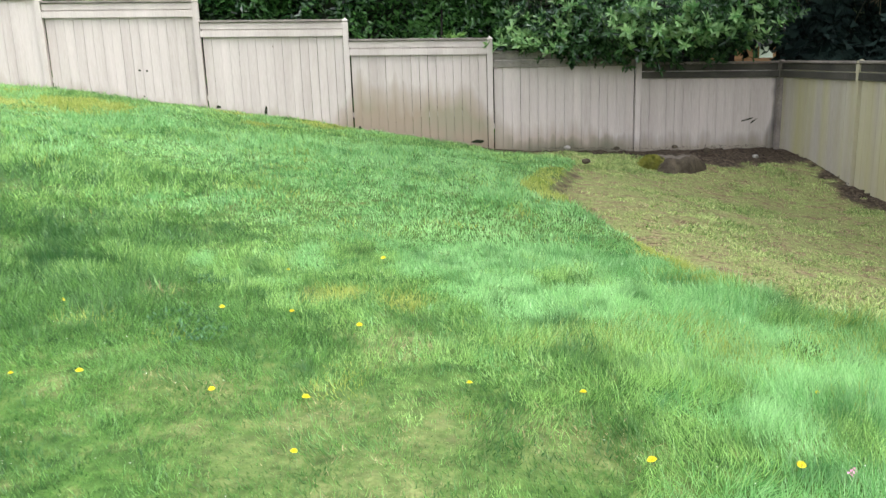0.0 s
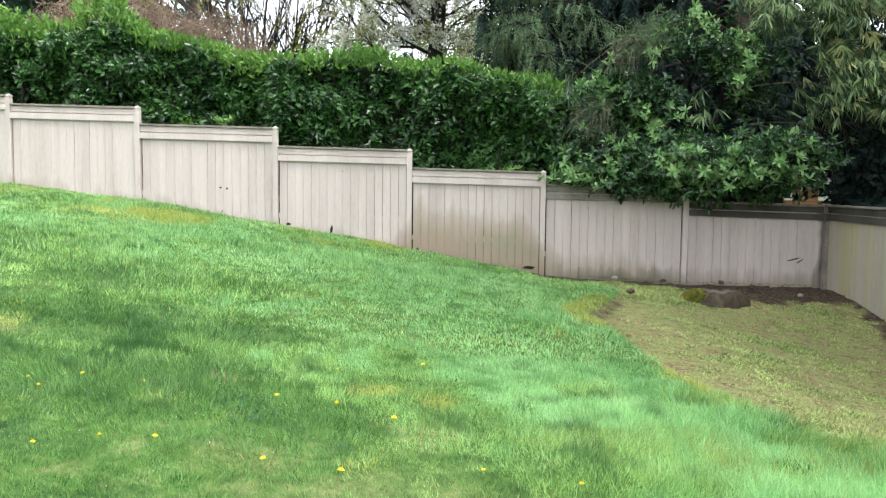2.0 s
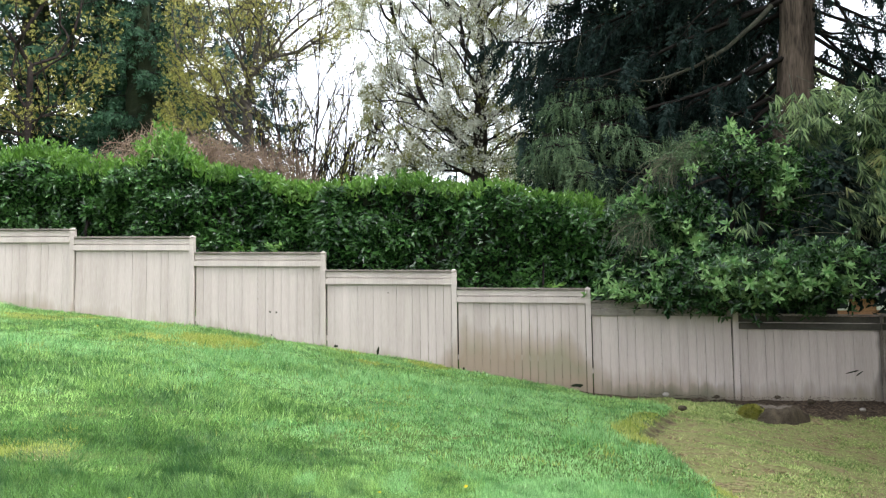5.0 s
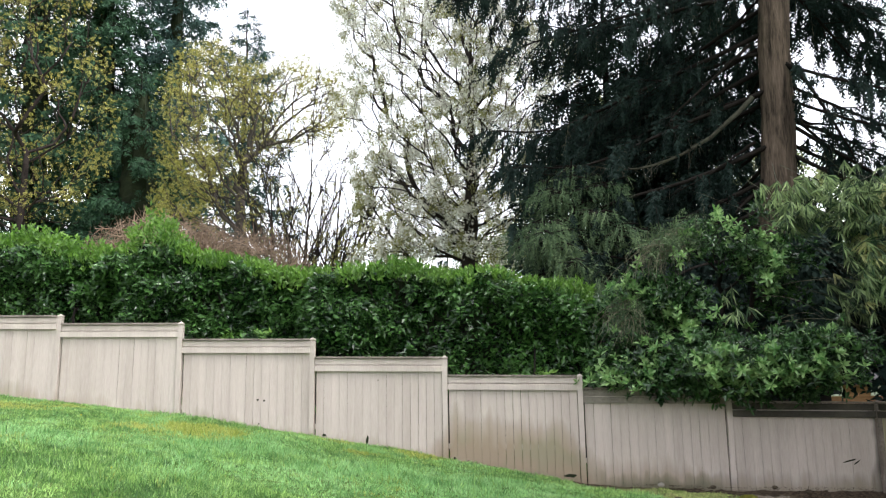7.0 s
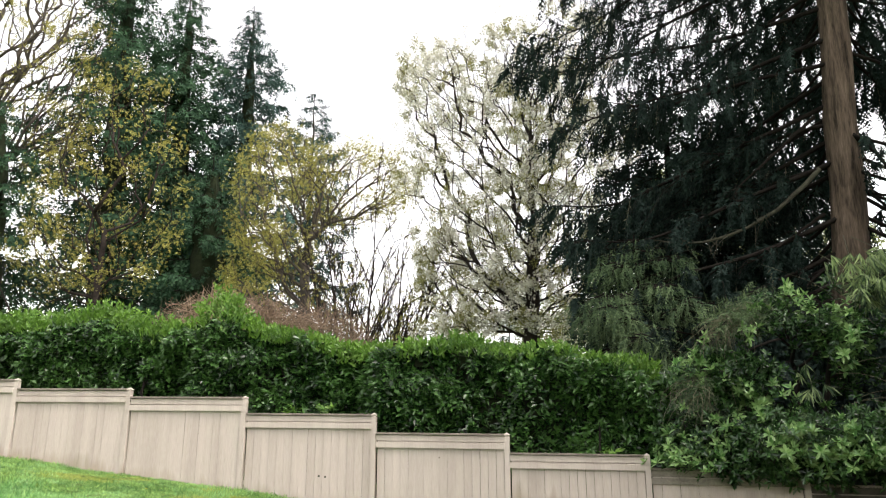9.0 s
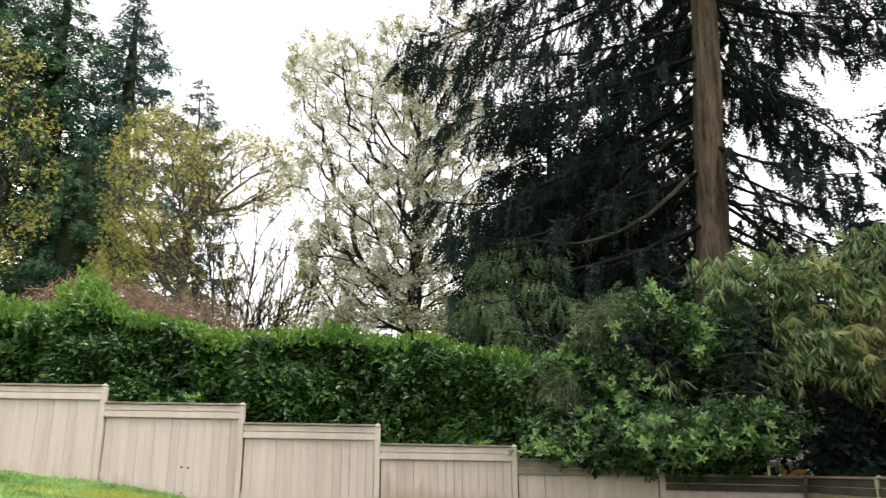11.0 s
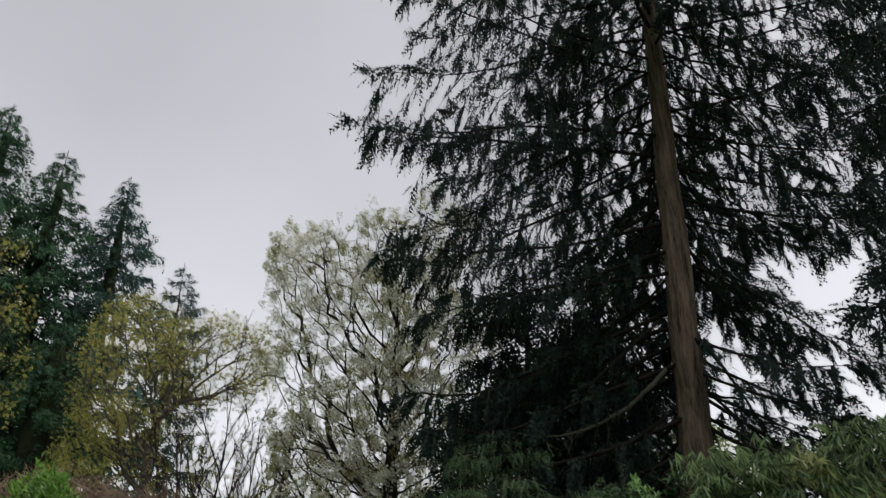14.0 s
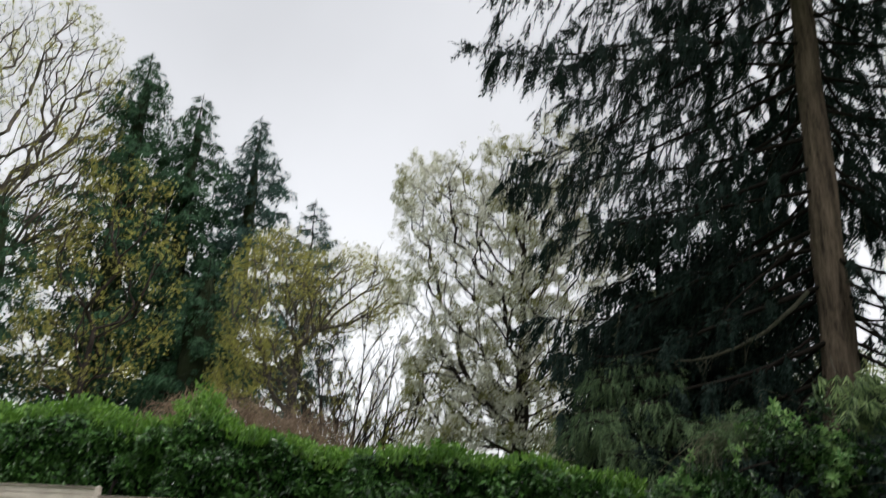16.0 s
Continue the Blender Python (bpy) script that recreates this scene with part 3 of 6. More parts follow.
def make_fence(name, label, start, way, tops, slant, stain, boards=16, shifts=()):
    """A stepped board fence from start along way. tops: the height of each post's point; each panel hangs under its farther post.
    shifts: how far each post stands from its even place."""
    posts = [k * BAY + (shifts[k] if k < len(shifts) else 0.0) for k in range(len(tops))]
    root = thing(name, (*start, float(height(*start))), label, "fence")
    root.rotation_euler = (0, 0, math.atan2(way[1], way[0]))
    bpy.context.view_layer.update()
    away = root.matrix_world.inverted()
    rng = random.Random(5)
    forms = []
    for k in range(4):
        data = board_form("board", (BAY - 0.122) / boards - (0.0012, 0.0018, 0.0045, 0.0014)[k], 0.018, (0, 0.012, -0.01, 0.02)[k])
        data.materials.append(stain)
        forms.append(data)
    plain_bars, mid_bars, shade_bars = ([bar_form(n, BAY - 0.092, d, h, m) for n, d, h, m in
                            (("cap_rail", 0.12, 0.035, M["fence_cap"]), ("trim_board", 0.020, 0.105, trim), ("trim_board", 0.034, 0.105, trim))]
                           for trim in (M["fence"], M["fence_mid_trim"], M["fence_shade_trim"]))
    strip = bar_form("back_rail", BAY - 0.092, 0.04, 0.085, M["fence"])

    def at(u, side, z, **turn):
        return away @ Matrix.Translation((start[0] + way[0] * u - way[1] * side, start[1] + way[1] * u + way[0] * side, z)) @ Matrix.Rotation(
            root.rotation_euler.z, 4, "Z")

    for k, top in enumerate(tops):
        u = posts[k]
        gz = float(height(start[0] + way[0] * u, start[1] + way[1] * u)) - 0.25
        corner = start[0] + way[0] * u > 9.5 and k * way[0] + abs(way[1]) * (k == 0) > 0
        piece("post", post_form(top - gz, M["fence_cap"] if corner else stain), root, at(u, 0, gz) @ pose(0, 0, 0, rng.uniform(-0.4, 0.4), rng.uniform(-0.5, 0.5), 0))
        if k == len(tops) - 1:
            break
        bay = posts[k + 1] - u
        mid, high, fit = u + bay / 2, tops[k + 1] - 0.045, Matrix.Diagonal((bay / BAY, 1, 1, 1))
        tilt = Matrix.Rotation(math.atan(slant), 4, "Y")
        along = start[0] + way[0] * mid
        # trim darkens bay by bay; the last step holds painted shade
        cap, upper, lower = shade_bars if along > 7.3 else mid_bars if along > 4.8 else plain_bars
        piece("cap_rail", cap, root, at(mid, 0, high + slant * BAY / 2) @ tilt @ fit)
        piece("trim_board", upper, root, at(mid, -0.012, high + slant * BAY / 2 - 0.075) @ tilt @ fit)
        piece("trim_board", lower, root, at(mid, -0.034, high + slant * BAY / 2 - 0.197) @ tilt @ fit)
        piece("back_rail", strip, root, at(mid, 0.032, high - 1.2) @ tilt @ fit)
        wide = (bay - 0.122) / boards
        for j in range(boards):
            a = u + 0.068 + wide * (j + 0.5)
            low = float(height(start[0] + way[0] * a, start[1] + way[1] * a)) - 0.13 + rng.uniform(0, 0.03)
            reach = high + slant * (bay - (a - u)) - 0.02 - low
            piece("board", forms[rng.randrange(4)], root,
                  at(a, 0.012 + rng.uniform(-0.003, 0.003), low) @ pose(0, 0, 0, 0, rng.uniform(-0.1, 0.1), 0) @ Matrix.Diagonal((wide * boards / (BAY - 0.122), 1, reach, 1)))
    return root


FENCE = make_fence("fence", "weathered beige board fence stepping down the slope, stained low", (-12.2, 0.0), (1.0, 0.0),
           (2.95, 2.73, 2.50, 2.27, 2.07, 1.726, 1.353, 0.99, 0.73, 0.47), 0.02, STAINED, shifts=(0, 0, 0, 0.03, -0.02, 0.05, 0.02, -0.05, 0.0, 0.0))
make_fence("side_fence", "beige board fence closing the dark corner, mossy", (9.76, -0.05), (0.0, -1.0),
           (0.47, 0.45, 0.43, 0.40, 0.40, 0.40), 0.01, M["fence_moss"])


def make_marks(root, marks):
    """Knot holes, split board feet and a dark smear, each set into the face of the boards."""
    away = root.matrix_world.inverted()
    for k, (name, x, z, wide, tall, lean) in enumerate(marks):
        rng = np.random.default_rng(80 + k)
        a = np.arange(10) * 2 * np.pi / 10
        r = 1 + rng.normal(0, 0.18, 10)
        v = [(wide / 2 * c * q, 0, tall / 2 * s * q) for c, s, q in zip(np.cos(a), np.sin(a), r)]
        v += [(p[0], 0.006, p[2]) for p in v]
        f4 = [(j, (j + 1) % 10, (j + 1) % 10 + 10, j + 10) for j in range(10)]
        ob = shape(name, v, [f4, [tuple(range(9, -1, -1))]], M["heart"], root)
        ob.matrix_local = away @ pose(x, -0.0025, z, 0, lean, 0)


make_marks(FENCE, (("knot_hole", -0.96, 0.615, 0.035, 0.035, 0), ("knot_hole", -0.84, 0.60, 0.032, 0.034, 0), ("knot_hole", -0.93, 0.19, 0.02, 0.03, 0),
                   ("split_foot", 1.06, -0.12, 0.05, 0.17, 6), ("split_foot", 0.28, -0.02, 0.09, 0.05, 0), ("split_foot", 2.62, -0.47, 0.05, 0.14, -8),
                   ("split_foot", 2.85, -0.53, 0.045, 0.10, 4), ("split_foot", 3.3, -0.61, 0.10, 0.06, 0), ("split_foot", 4.62, -0.74, 0.22, 0.06, 0),
                   ("dark_smear", 9.24, -0.52, 0.24, 0.022, -14), ("dark_smear", 9.34, -0.55, 0.12, 0.018, -34), ("knot_hole", 1.25, 0.93, 0.02, 0.025, 0)))


# ---- trees and shrubs ----
CLUSTER_V, CLUSTER_F = [], []
for _k in range(5):
    _a, _z = _k * math.tau / 5, 0.45 * (1 if _k % 2 else -0.6)
    _n = len(CLUSTER_V)
    CLUSTER_V += [(0.15 * math.cos(_a), 0.15 * math.sin(_a), 0), (math.cos(_a - 0.4), math.sin(_a - 0.4), _z), (math.cos(_a + 0.4), math.sin(_a + 0.4), _z * 0.6)]
    CLUSTER_F.append((_n, _n + 1, _n + 2))


def any_turn(n, rng):
    return turned(rng.normal(0, 1, (n, 3)), rng.normal(0, 1, (n, 3)))


def leafy_tree(name, label, base, top, goals, bark, coats, group="", step=0.5, thick=0.012, power=0.5, bend=0.15, path_cost=0.35, seed=1,
               climb=0.0, sides=5, spread=1.3, bunch=6, leaf_from=1.0, clump=0.0):
    """A broadleaf tree: trunk, limbs and a crown. coats: rows of material, count, size, how much load a limb may bear to carry leaves."""
    rng = np.random.default_rng(seed)
    root = thing(name, base, label, "tree", group)
    b = np.array(base, float)
    lines, ends, ways, nodes, load = space_tree(base, top, goals, step, bend, path_cost, thick, power, seed, climb)
    lines = [(p - b, r) for p, r in lines]
    flare = lines[0][1].copy()
    flare[:3] *= (1.5, 1.15, 1.05)[: len(flare[:3])]
    v, f = tubes([(lines[0][0], flare)], 10)
    shape("trunk", v, [f], bark, root, smooth=True)
    v, f = tubes(lines[1:], sides)
    tagged(shape("branchwork", v, [f], bark, root, smooth=True), kind="stuff")
    for k, (mat, count, size, most) in enumerate(coats):
        pool = nodes[load <= most]
        pool = pool[pool[:, 2] > b[2] + leaf_from]
        patchy = bumps(pool[:, 0] + 0.7 * pool[:, 1], pool[:, 2] + 0.4 * pool[:, 1], 0.75, seed + k)
        pool = pool[patchy >= clump]
        knots = pool[rng.integers(0, len(pool), count // bunch + 1)].repeat(bunch, 0)[:count]
        at = knots + rng.normal(0, spread * size + 0.04, (count, 3)) - b
        v, f = scattered(CLUSTER_V, CLUSTER_F, at, any_turn(count, rng), size * rng.uniform(0.5, 1.2, count))
        tagged(shape("crown" if k == 0 else "young_foliage", v, [f], mat, root), kind="stuff")
    return root


def conifer(name, label, foot, tip, reach, boughs, sprays, spray, bark, needles, girth, low=0.1, sag=0.35, seed=1, form=(12, 0.32, 0.04),
            group="", dead=None, favour=None, extra=(), split=False, lean=None, crowd=0.9, heart=0.0, drape=1.0):
    """A conifer: a leaning trunk, boughs that sag, and hanging sprays of needles. reach: share of height and bough
    length.
    favour: how far boughs reach, by the way they point and their height; lean: how steeply they leave the trunk and
    bend.
    extra: boughs of their own as height, turn, length, rise, drop. split: every bough is a part of its own.
    crowd: over 1, more boughs low down. drape: how much the sprays hang. heart: share of the reach filled by a dark
    shell, painted inner shade."""
    rng = np.random.default_rng(seed)
    foot, tip = np.array(foot, float), np.array(tip, float)
    root = thing(name, foot, label, "tree", group)
    tall = tip - foot
    s = np.linspace(0, 1, 24)[:, None]
    wob = rng.normal(0, 0.0012 * tall[2], (24, 3)) * (1, 1, 0) * (s > 0) * (s < 1)
    stem = tall * s + wob
    r = girth * (1 - s[:, 0]) ** 0.75 * 0.9 + girth * 0.1 * (1 - s[:, 0])
    r[0] *= 1.35
    v, f = tubes([(stem, np.maximum(r, 0.02))], 24)
    shape("trunk", v, [f], bark, root, smooth=True)
    tv, tf = spray_form(*form)
    limbs, tufts, longest = [], [], max(reach[1])
    plan = []
    for k in range(boughs):
        h = low + (0.985 - low) * ((k + rng.random()) / boughs) ** crowd
        turn = k * 2.39996 + rng.normal(0, 0.25)
        length = np.interp(h, reach[0], reach[1]) * rng.uniform(0.7, 1.08) * (favour(turn, h) if favour else 1.0)
        steep, bow = lean(turn, h) if lean else (0.25 * h, sag)
        plan.append((h, turn, length, steep + rng.normal(0.02, 0.08), bow * rng.uniform(0.7, 1.3)))
    plan += [((z - foot[2]) / tall[2], radians(turn), length, rise, drop) for z, turn, length, rise, drop in extra]
    for h, turn, length, rise, drop in plan:
        if length <= 0:
            continue
        start = np.array([np.interp(h, s[:, 0], stem[:, c]) for c in range(3)])
        out = np.array([math.cos(turn), math.sin(turn), 0.0])
        side = np.array([-out[1], out[0], 0.0])
        bend, phase, crook = rng.normal(0, 0.08), rng.uniform(0, 6.3), rng.uniform(0.006, 0.02)

        def along_bough(q):
            q = np.asarray(q, float)[:, None]
            wave = crook * q * np.sin(9 * q + phase)
            return start + length * (out * q * (1 - 0.12 * q) + side * (bend * q * q * 2 + wave)
                                     + np.array([0, 0, 1.0]) * (rise * q - drop * q ** 1.7 + wave + 0.24 * np.clip(q - 0.75, 0, 1)))

        q = np.linspace(0, 1, 12)
        thick = girth * np.interp(h, (0, 1), (0.24, 0.10)) * (0.5 + length / longest) * 0.45
        wood = [(along_bough(q), thick * (1 - q) ** 0.8 + 0.008)]
        share = min(1.0, length / longest)
        small = (0.6 + 0.4 * share) * float(np.interp(h, (0.8, 1.0), (1.0, 0.6)))
        m = max(5, int(5 + 17 * share))
        per = max(3, int(sprays * share / m))
        n = m * per
        qj = 0.14 + 0.86 * (np.arange(m) + rng.random(m)) / m
        sj = np.where(np.arange(m) % 2, 1.0, -1.0)
        span = (0.27 * length * np.sqrt(np.clip(1.06 - qj, 0, 1)) * np.clip(qj * 2.6, 0.3, 1) + 0.15) * rng.uniform(0.55, 1.15, m)
        root_j = along_bough(qj)
        way_j = unit(out * rng.uniform(0.35, 0.9, (m, 1)) + side * (sj * rng.uniform(0.5, 1.0, m))[:, None] + np.array([0, 0, 1.0]) * rng.uniform(-0.45, 0.05, (m, 1)))
        t = rng.random((m, per)) ** 0.8
        sagging = -0.22 * (span[:, None] * t) ** 2
        p = root_j[:, None] + way_j[:, None] * (span[:, None] * t)[..., None]
        p[..., 2] += sagging
        p = p.reshape(-1, 3) + rng.normal(0, 0.05, (n, 3)) * small
        way = np.repeat(way_j, per, 0)
        flat = rng.random(n) < 0.3
        hang = np.where(flat, rng.uniform(0.1, 0.5, n), rng.uniform(0.8, 1.7, n)) * drape * np.where(np.repeat(qj, per) > 0.93, 0.5, 1.0)
        d = way * np.where(flat, 1.0, 0.4)[:, None] + np.array([0, 0, -1.0]) * hang[:, None] + rng.normal(0, 0.16, (n, 3))
        for k in range(m):
            tips = np.linspace(0, 1, 3)[:, None]
            line = root_j[k] + way_j[k] * span[k] * tips
            line[:, 2] -= 0.22 * (span[k] * tips[:, 0]) ** 2
            wood.append((line, np.array([0.020, 0.013, 0.004]) * (0.5 + 0.5 * small)))
        tuft = (p, d, np.cross(d, side) + rng.normal(0, 0.6, (n, 3)), small * spray * rng.uniform(0.5, 1.3, n) * np.where(flat, 0.8, 1.0))
        if split:
            v, f = tubes(wood, 4)
            arm = shape("bough", v, [f], M["limb"], root, smooth=True)
            v, f = scattered(tv, tf, tuft[0], turned(tuft[1], tuft[2]), tuft[3])
            shape("needles", v, [f], needles, arm)
        else:
            limbs += wood
        tufts.append(tuft)
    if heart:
        # solid dark shell standing in for the shade inside the crown
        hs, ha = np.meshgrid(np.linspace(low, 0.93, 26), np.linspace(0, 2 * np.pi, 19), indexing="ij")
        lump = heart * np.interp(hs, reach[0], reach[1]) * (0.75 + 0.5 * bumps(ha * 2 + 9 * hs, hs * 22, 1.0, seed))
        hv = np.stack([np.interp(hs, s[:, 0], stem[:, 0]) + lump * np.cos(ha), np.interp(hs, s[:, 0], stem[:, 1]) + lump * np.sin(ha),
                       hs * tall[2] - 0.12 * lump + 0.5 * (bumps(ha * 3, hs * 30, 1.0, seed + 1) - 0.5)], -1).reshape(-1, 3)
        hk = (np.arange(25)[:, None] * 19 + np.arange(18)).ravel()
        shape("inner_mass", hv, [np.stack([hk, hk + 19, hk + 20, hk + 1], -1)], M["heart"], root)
    if not split:
        v, f = tubes(limbs, 4)
        tagged(shape("branchwork", v, [f], M["limb"], root, smooth=True), kind="stuff")
    places, alongs, facing, sizes = (np.concatenate(x) for x in zip(*tufts))
    if not split:
        v, f = scattered(tv, tf, places, turned(alongs, facing), sizes)
        tagged(shape("crown", v, [f], needles, root), kind="stuff")
    if dead:
        pick = rng.choice(len(places), dead, replace=False)
        v, f = scattered(*spray_form(7, 0.22, 0.012), places[pick], turned(alongs[pick] * (0.4, 0.4, 1.3), facing[pick]), sizes[pick] * 1.2)
        tagged(shape("dead_foliage", v, [f], M["fir_dry"], root), kind="stuff")
    return root


def hedge_top(x):
    base = np.interp(x, (-14, -7.5, -6, -4.7, -3.7, -2.7, -1, 1.3, 3.2, 4.6, 5.6), (3.95, 3.72, 3.66, 3.5, 3.78, 3.42, 3.15, 2.98, 2.86, 2.66, 2.42))
    return base + (bumps(x, 0 * np.asarray(x), 0.8, 21) - 0.5) * 0.28


def make_hedge():
    rng = np.random.default_rng(3)
    root = thing("hedge", (-4.0, 1.6, float(height(-4.0, 1.6))), "clipped dark green laurel hedge with lighter new growth on top", "hedge")
    o = np.array(root.location)
    # stems
    lines = []
    for x in np.arange(-13.5, 5.5, 0.45):
        gz = float(height(x, 1.6))
        for _ in range(2):
            p0 = np.array([x + rng.normal(0, 0.1), 1.6 + rng.normal(0, 0.15), gz - 0.1])
            p1 = np.array([x + rng.normal(0, 0.3), 1.5 + rng.normal(0, 0.4), gz + 1.6])
            p2 = np.array([x + rng.normal(0, 0.4), 1.6 + rng.normal(0, 0.4), hedge_top(x) - 0.25])
            lines.append((np.stack([p0, p1, p2]) - o, np.array([0.035, 0.024, 0.008])))
    v, f = tubes(lines, 5)
    tagged(shape("stem_thicket", v, [f], M["limb"], root, smooth=True), kind="stuff")
    # lumpy dark shell, painted as the shade between the leaves
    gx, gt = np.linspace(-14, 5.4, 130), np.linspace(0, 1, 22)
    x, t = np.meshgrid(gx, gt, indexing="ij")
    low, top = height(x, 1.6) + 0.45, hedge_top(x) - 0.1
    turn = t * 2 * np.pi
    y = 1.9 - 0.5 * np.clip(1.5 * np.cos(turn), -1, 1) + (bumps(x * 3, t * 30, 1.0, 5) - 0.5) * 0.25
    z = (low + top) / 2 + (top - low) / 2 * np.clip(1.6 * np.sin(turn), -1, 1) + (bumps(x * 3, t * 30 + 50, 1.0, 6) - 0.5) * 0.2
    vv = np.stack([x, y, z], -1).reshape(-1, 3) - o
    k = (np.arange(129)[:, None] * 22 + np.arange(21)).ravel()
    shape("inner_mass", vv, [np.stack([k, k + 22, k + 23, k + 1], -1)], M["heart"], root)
    # leaves on the face and top
    n = 50000
    x = rng.uniform(-13.8, 5.5, n)
    low, top = height(x, 1.0) + 0.9, hedge_top(x)
    h = rng.random(n) ** 0.75
    z = low + (top - low) * h
    face = 0.88 + (bumps(x, z, 0.55, 31) - 0.5) * 0.75 + (bumps(x, z, 0.24, 32) - 0.5) * 0.4 + 0.25 * np.clip(h - 0.85, 0, 1) * 4
    y = face + rng.exponential(0.14, n)
    thin = (bumps(x, z, 0.5, 33) + 0.5 * rng.random(n)) > 0.41
    x, y, z, h = x[thin], y[thin], z[thin], h[thin]
    n = len(x)
    d = np.stack([rng.normal(0, 0.75, n), rng.normal(-0.55, 0.35, n), rng.normal(-0.12, 0.55, n)], -1)
    facing = np.stack([rng.normal(0, 0.35, n), rng.normal(-0.7, 0.3, n), rng.normal(0.75, 0.3, n)], -1)
    s = rng.uniform(0.10, 0.19, n)
    v, f = scattered(SMALL_LEAF_V, SMALL_LEAF_F, np.stack([x, y, z], -1) - o, turned(d, facing), np.stack([s * 1.1, s, s], -1))
    shape("leaves", v, [f], M["laurel"], root)
    # upright young shoots along the top
    n = 2600
    x = rng.uniform(-13.8, 5.2, n)
    spike = np.exp(-((x + 3.7) / 0.5) ** 2) * 0.75 + 0.45 * np.clip(bumps(x, 0 * x, 0.7, 95) - 0.45, 0, 1) + 0.35 * (x < -5.4)
    deep = rng.random(n)
    p = np.stack([x, 0.86 + 1.1 * deep, hedge_top(x) - 0.12 + rng.random(n) * 0.2 + spike * rng.random(n) - 0.28 * np.clip(0.3 - deep, 0, 1) * rng.random(n) * 3], -1)
    p = np.repeat(p, 8, 0)
    n = len(p)
    p[:, 2] += rng.uniform(-0.1, 0.14, n)
    p[:, :2] += rng.normal(0, 0.03, (n, 2))
    d = np.stack([rng.normal(0, 0.6, n), rng.normal(-0.1, 0.6, n), rng.uniform(0.3, 1.3, n)], -1)
    facing = np.stack([rng.normal(0, 0.5, n), rng.normal(-0.7, 0.4, n), rng.normal(0.2, 0.5, n)], -1)
    sizes = rng.uniform(0.08, 0.15, n)
    low = np.repeat(np.stack([rng.choice((-1.75, -1.1, -0.95, 4.2), 12) + rng.normal(0, 0.10, 12), rng.uniform(0.35, 0.6, 12), rng.uniform(-0.10, 0.04, 12)], -1), 7, 0)
    low[:, 2] += np.interp(low[:, 0], (-1.75, -0.95, 4.2), (1.86, 1.80, 0.98))
    k = len(low)
    p = np.concatenate([p, low + rng.normal(0, 0.03, (k, 3))])
    d = np.concatenate([d, np.stack([rng.normal(0, 0.8, k), rng.normal(-0.3, 0.5, k), rng.uniform(0.1, 0.9, k)], -1)])
    facing = np.concatenate([facing, np.stack([rng.normal(0, 0.4, k), rng.normal(-0.5, 0.3, k), rng.normal(0.8, 0.3, k)], -1)])
    v, f = scattered(SMALL_LEAF_V, SMALL_LEAF_F, p - o, turned(d, facing), np.concatenate([sizes, rng.uniform(0.10, 0.16, k)]))
    shape("young_leaves", v, [f], M["laurel_new"], root)
    return root


make_hedge()


def rosettes(places, ways, leaves, size, rng, droop=0.35):
    """Whorls of leaves round the ends of twigs."""
    n = len(places)
    p = np.repeat(places, leaves, 0)
    w = np.repeat(unit(ways), leaves, 0)
    side = unit(np.cross(w, rng.normal(0, 1, (n, 3)).repeat(leaves, 0)))
    over = np.cross(w, side)
    a = np.tile(np.arange(leaves) * 2.4, n) + rng.normal(0, 0.25, n * leaves)
    d = side * np.cos(a)[:, None] + over * np.sin(a)[:, None] + w * (np.tile(np.linspace(-0.1, 1.5, leaves), n) + rng.normal(0, 0.2, n * leaves))[:, None]
    d[:, 2] -= droop * rng.random(n * leaves)
    s = size * rng.uniform(0.7, 1.2, n * leaves)
    return scattered(BROAD_V, BROAD_F, p, turned(d, w + rng.normal(0, 0.2, w.shape)), s)


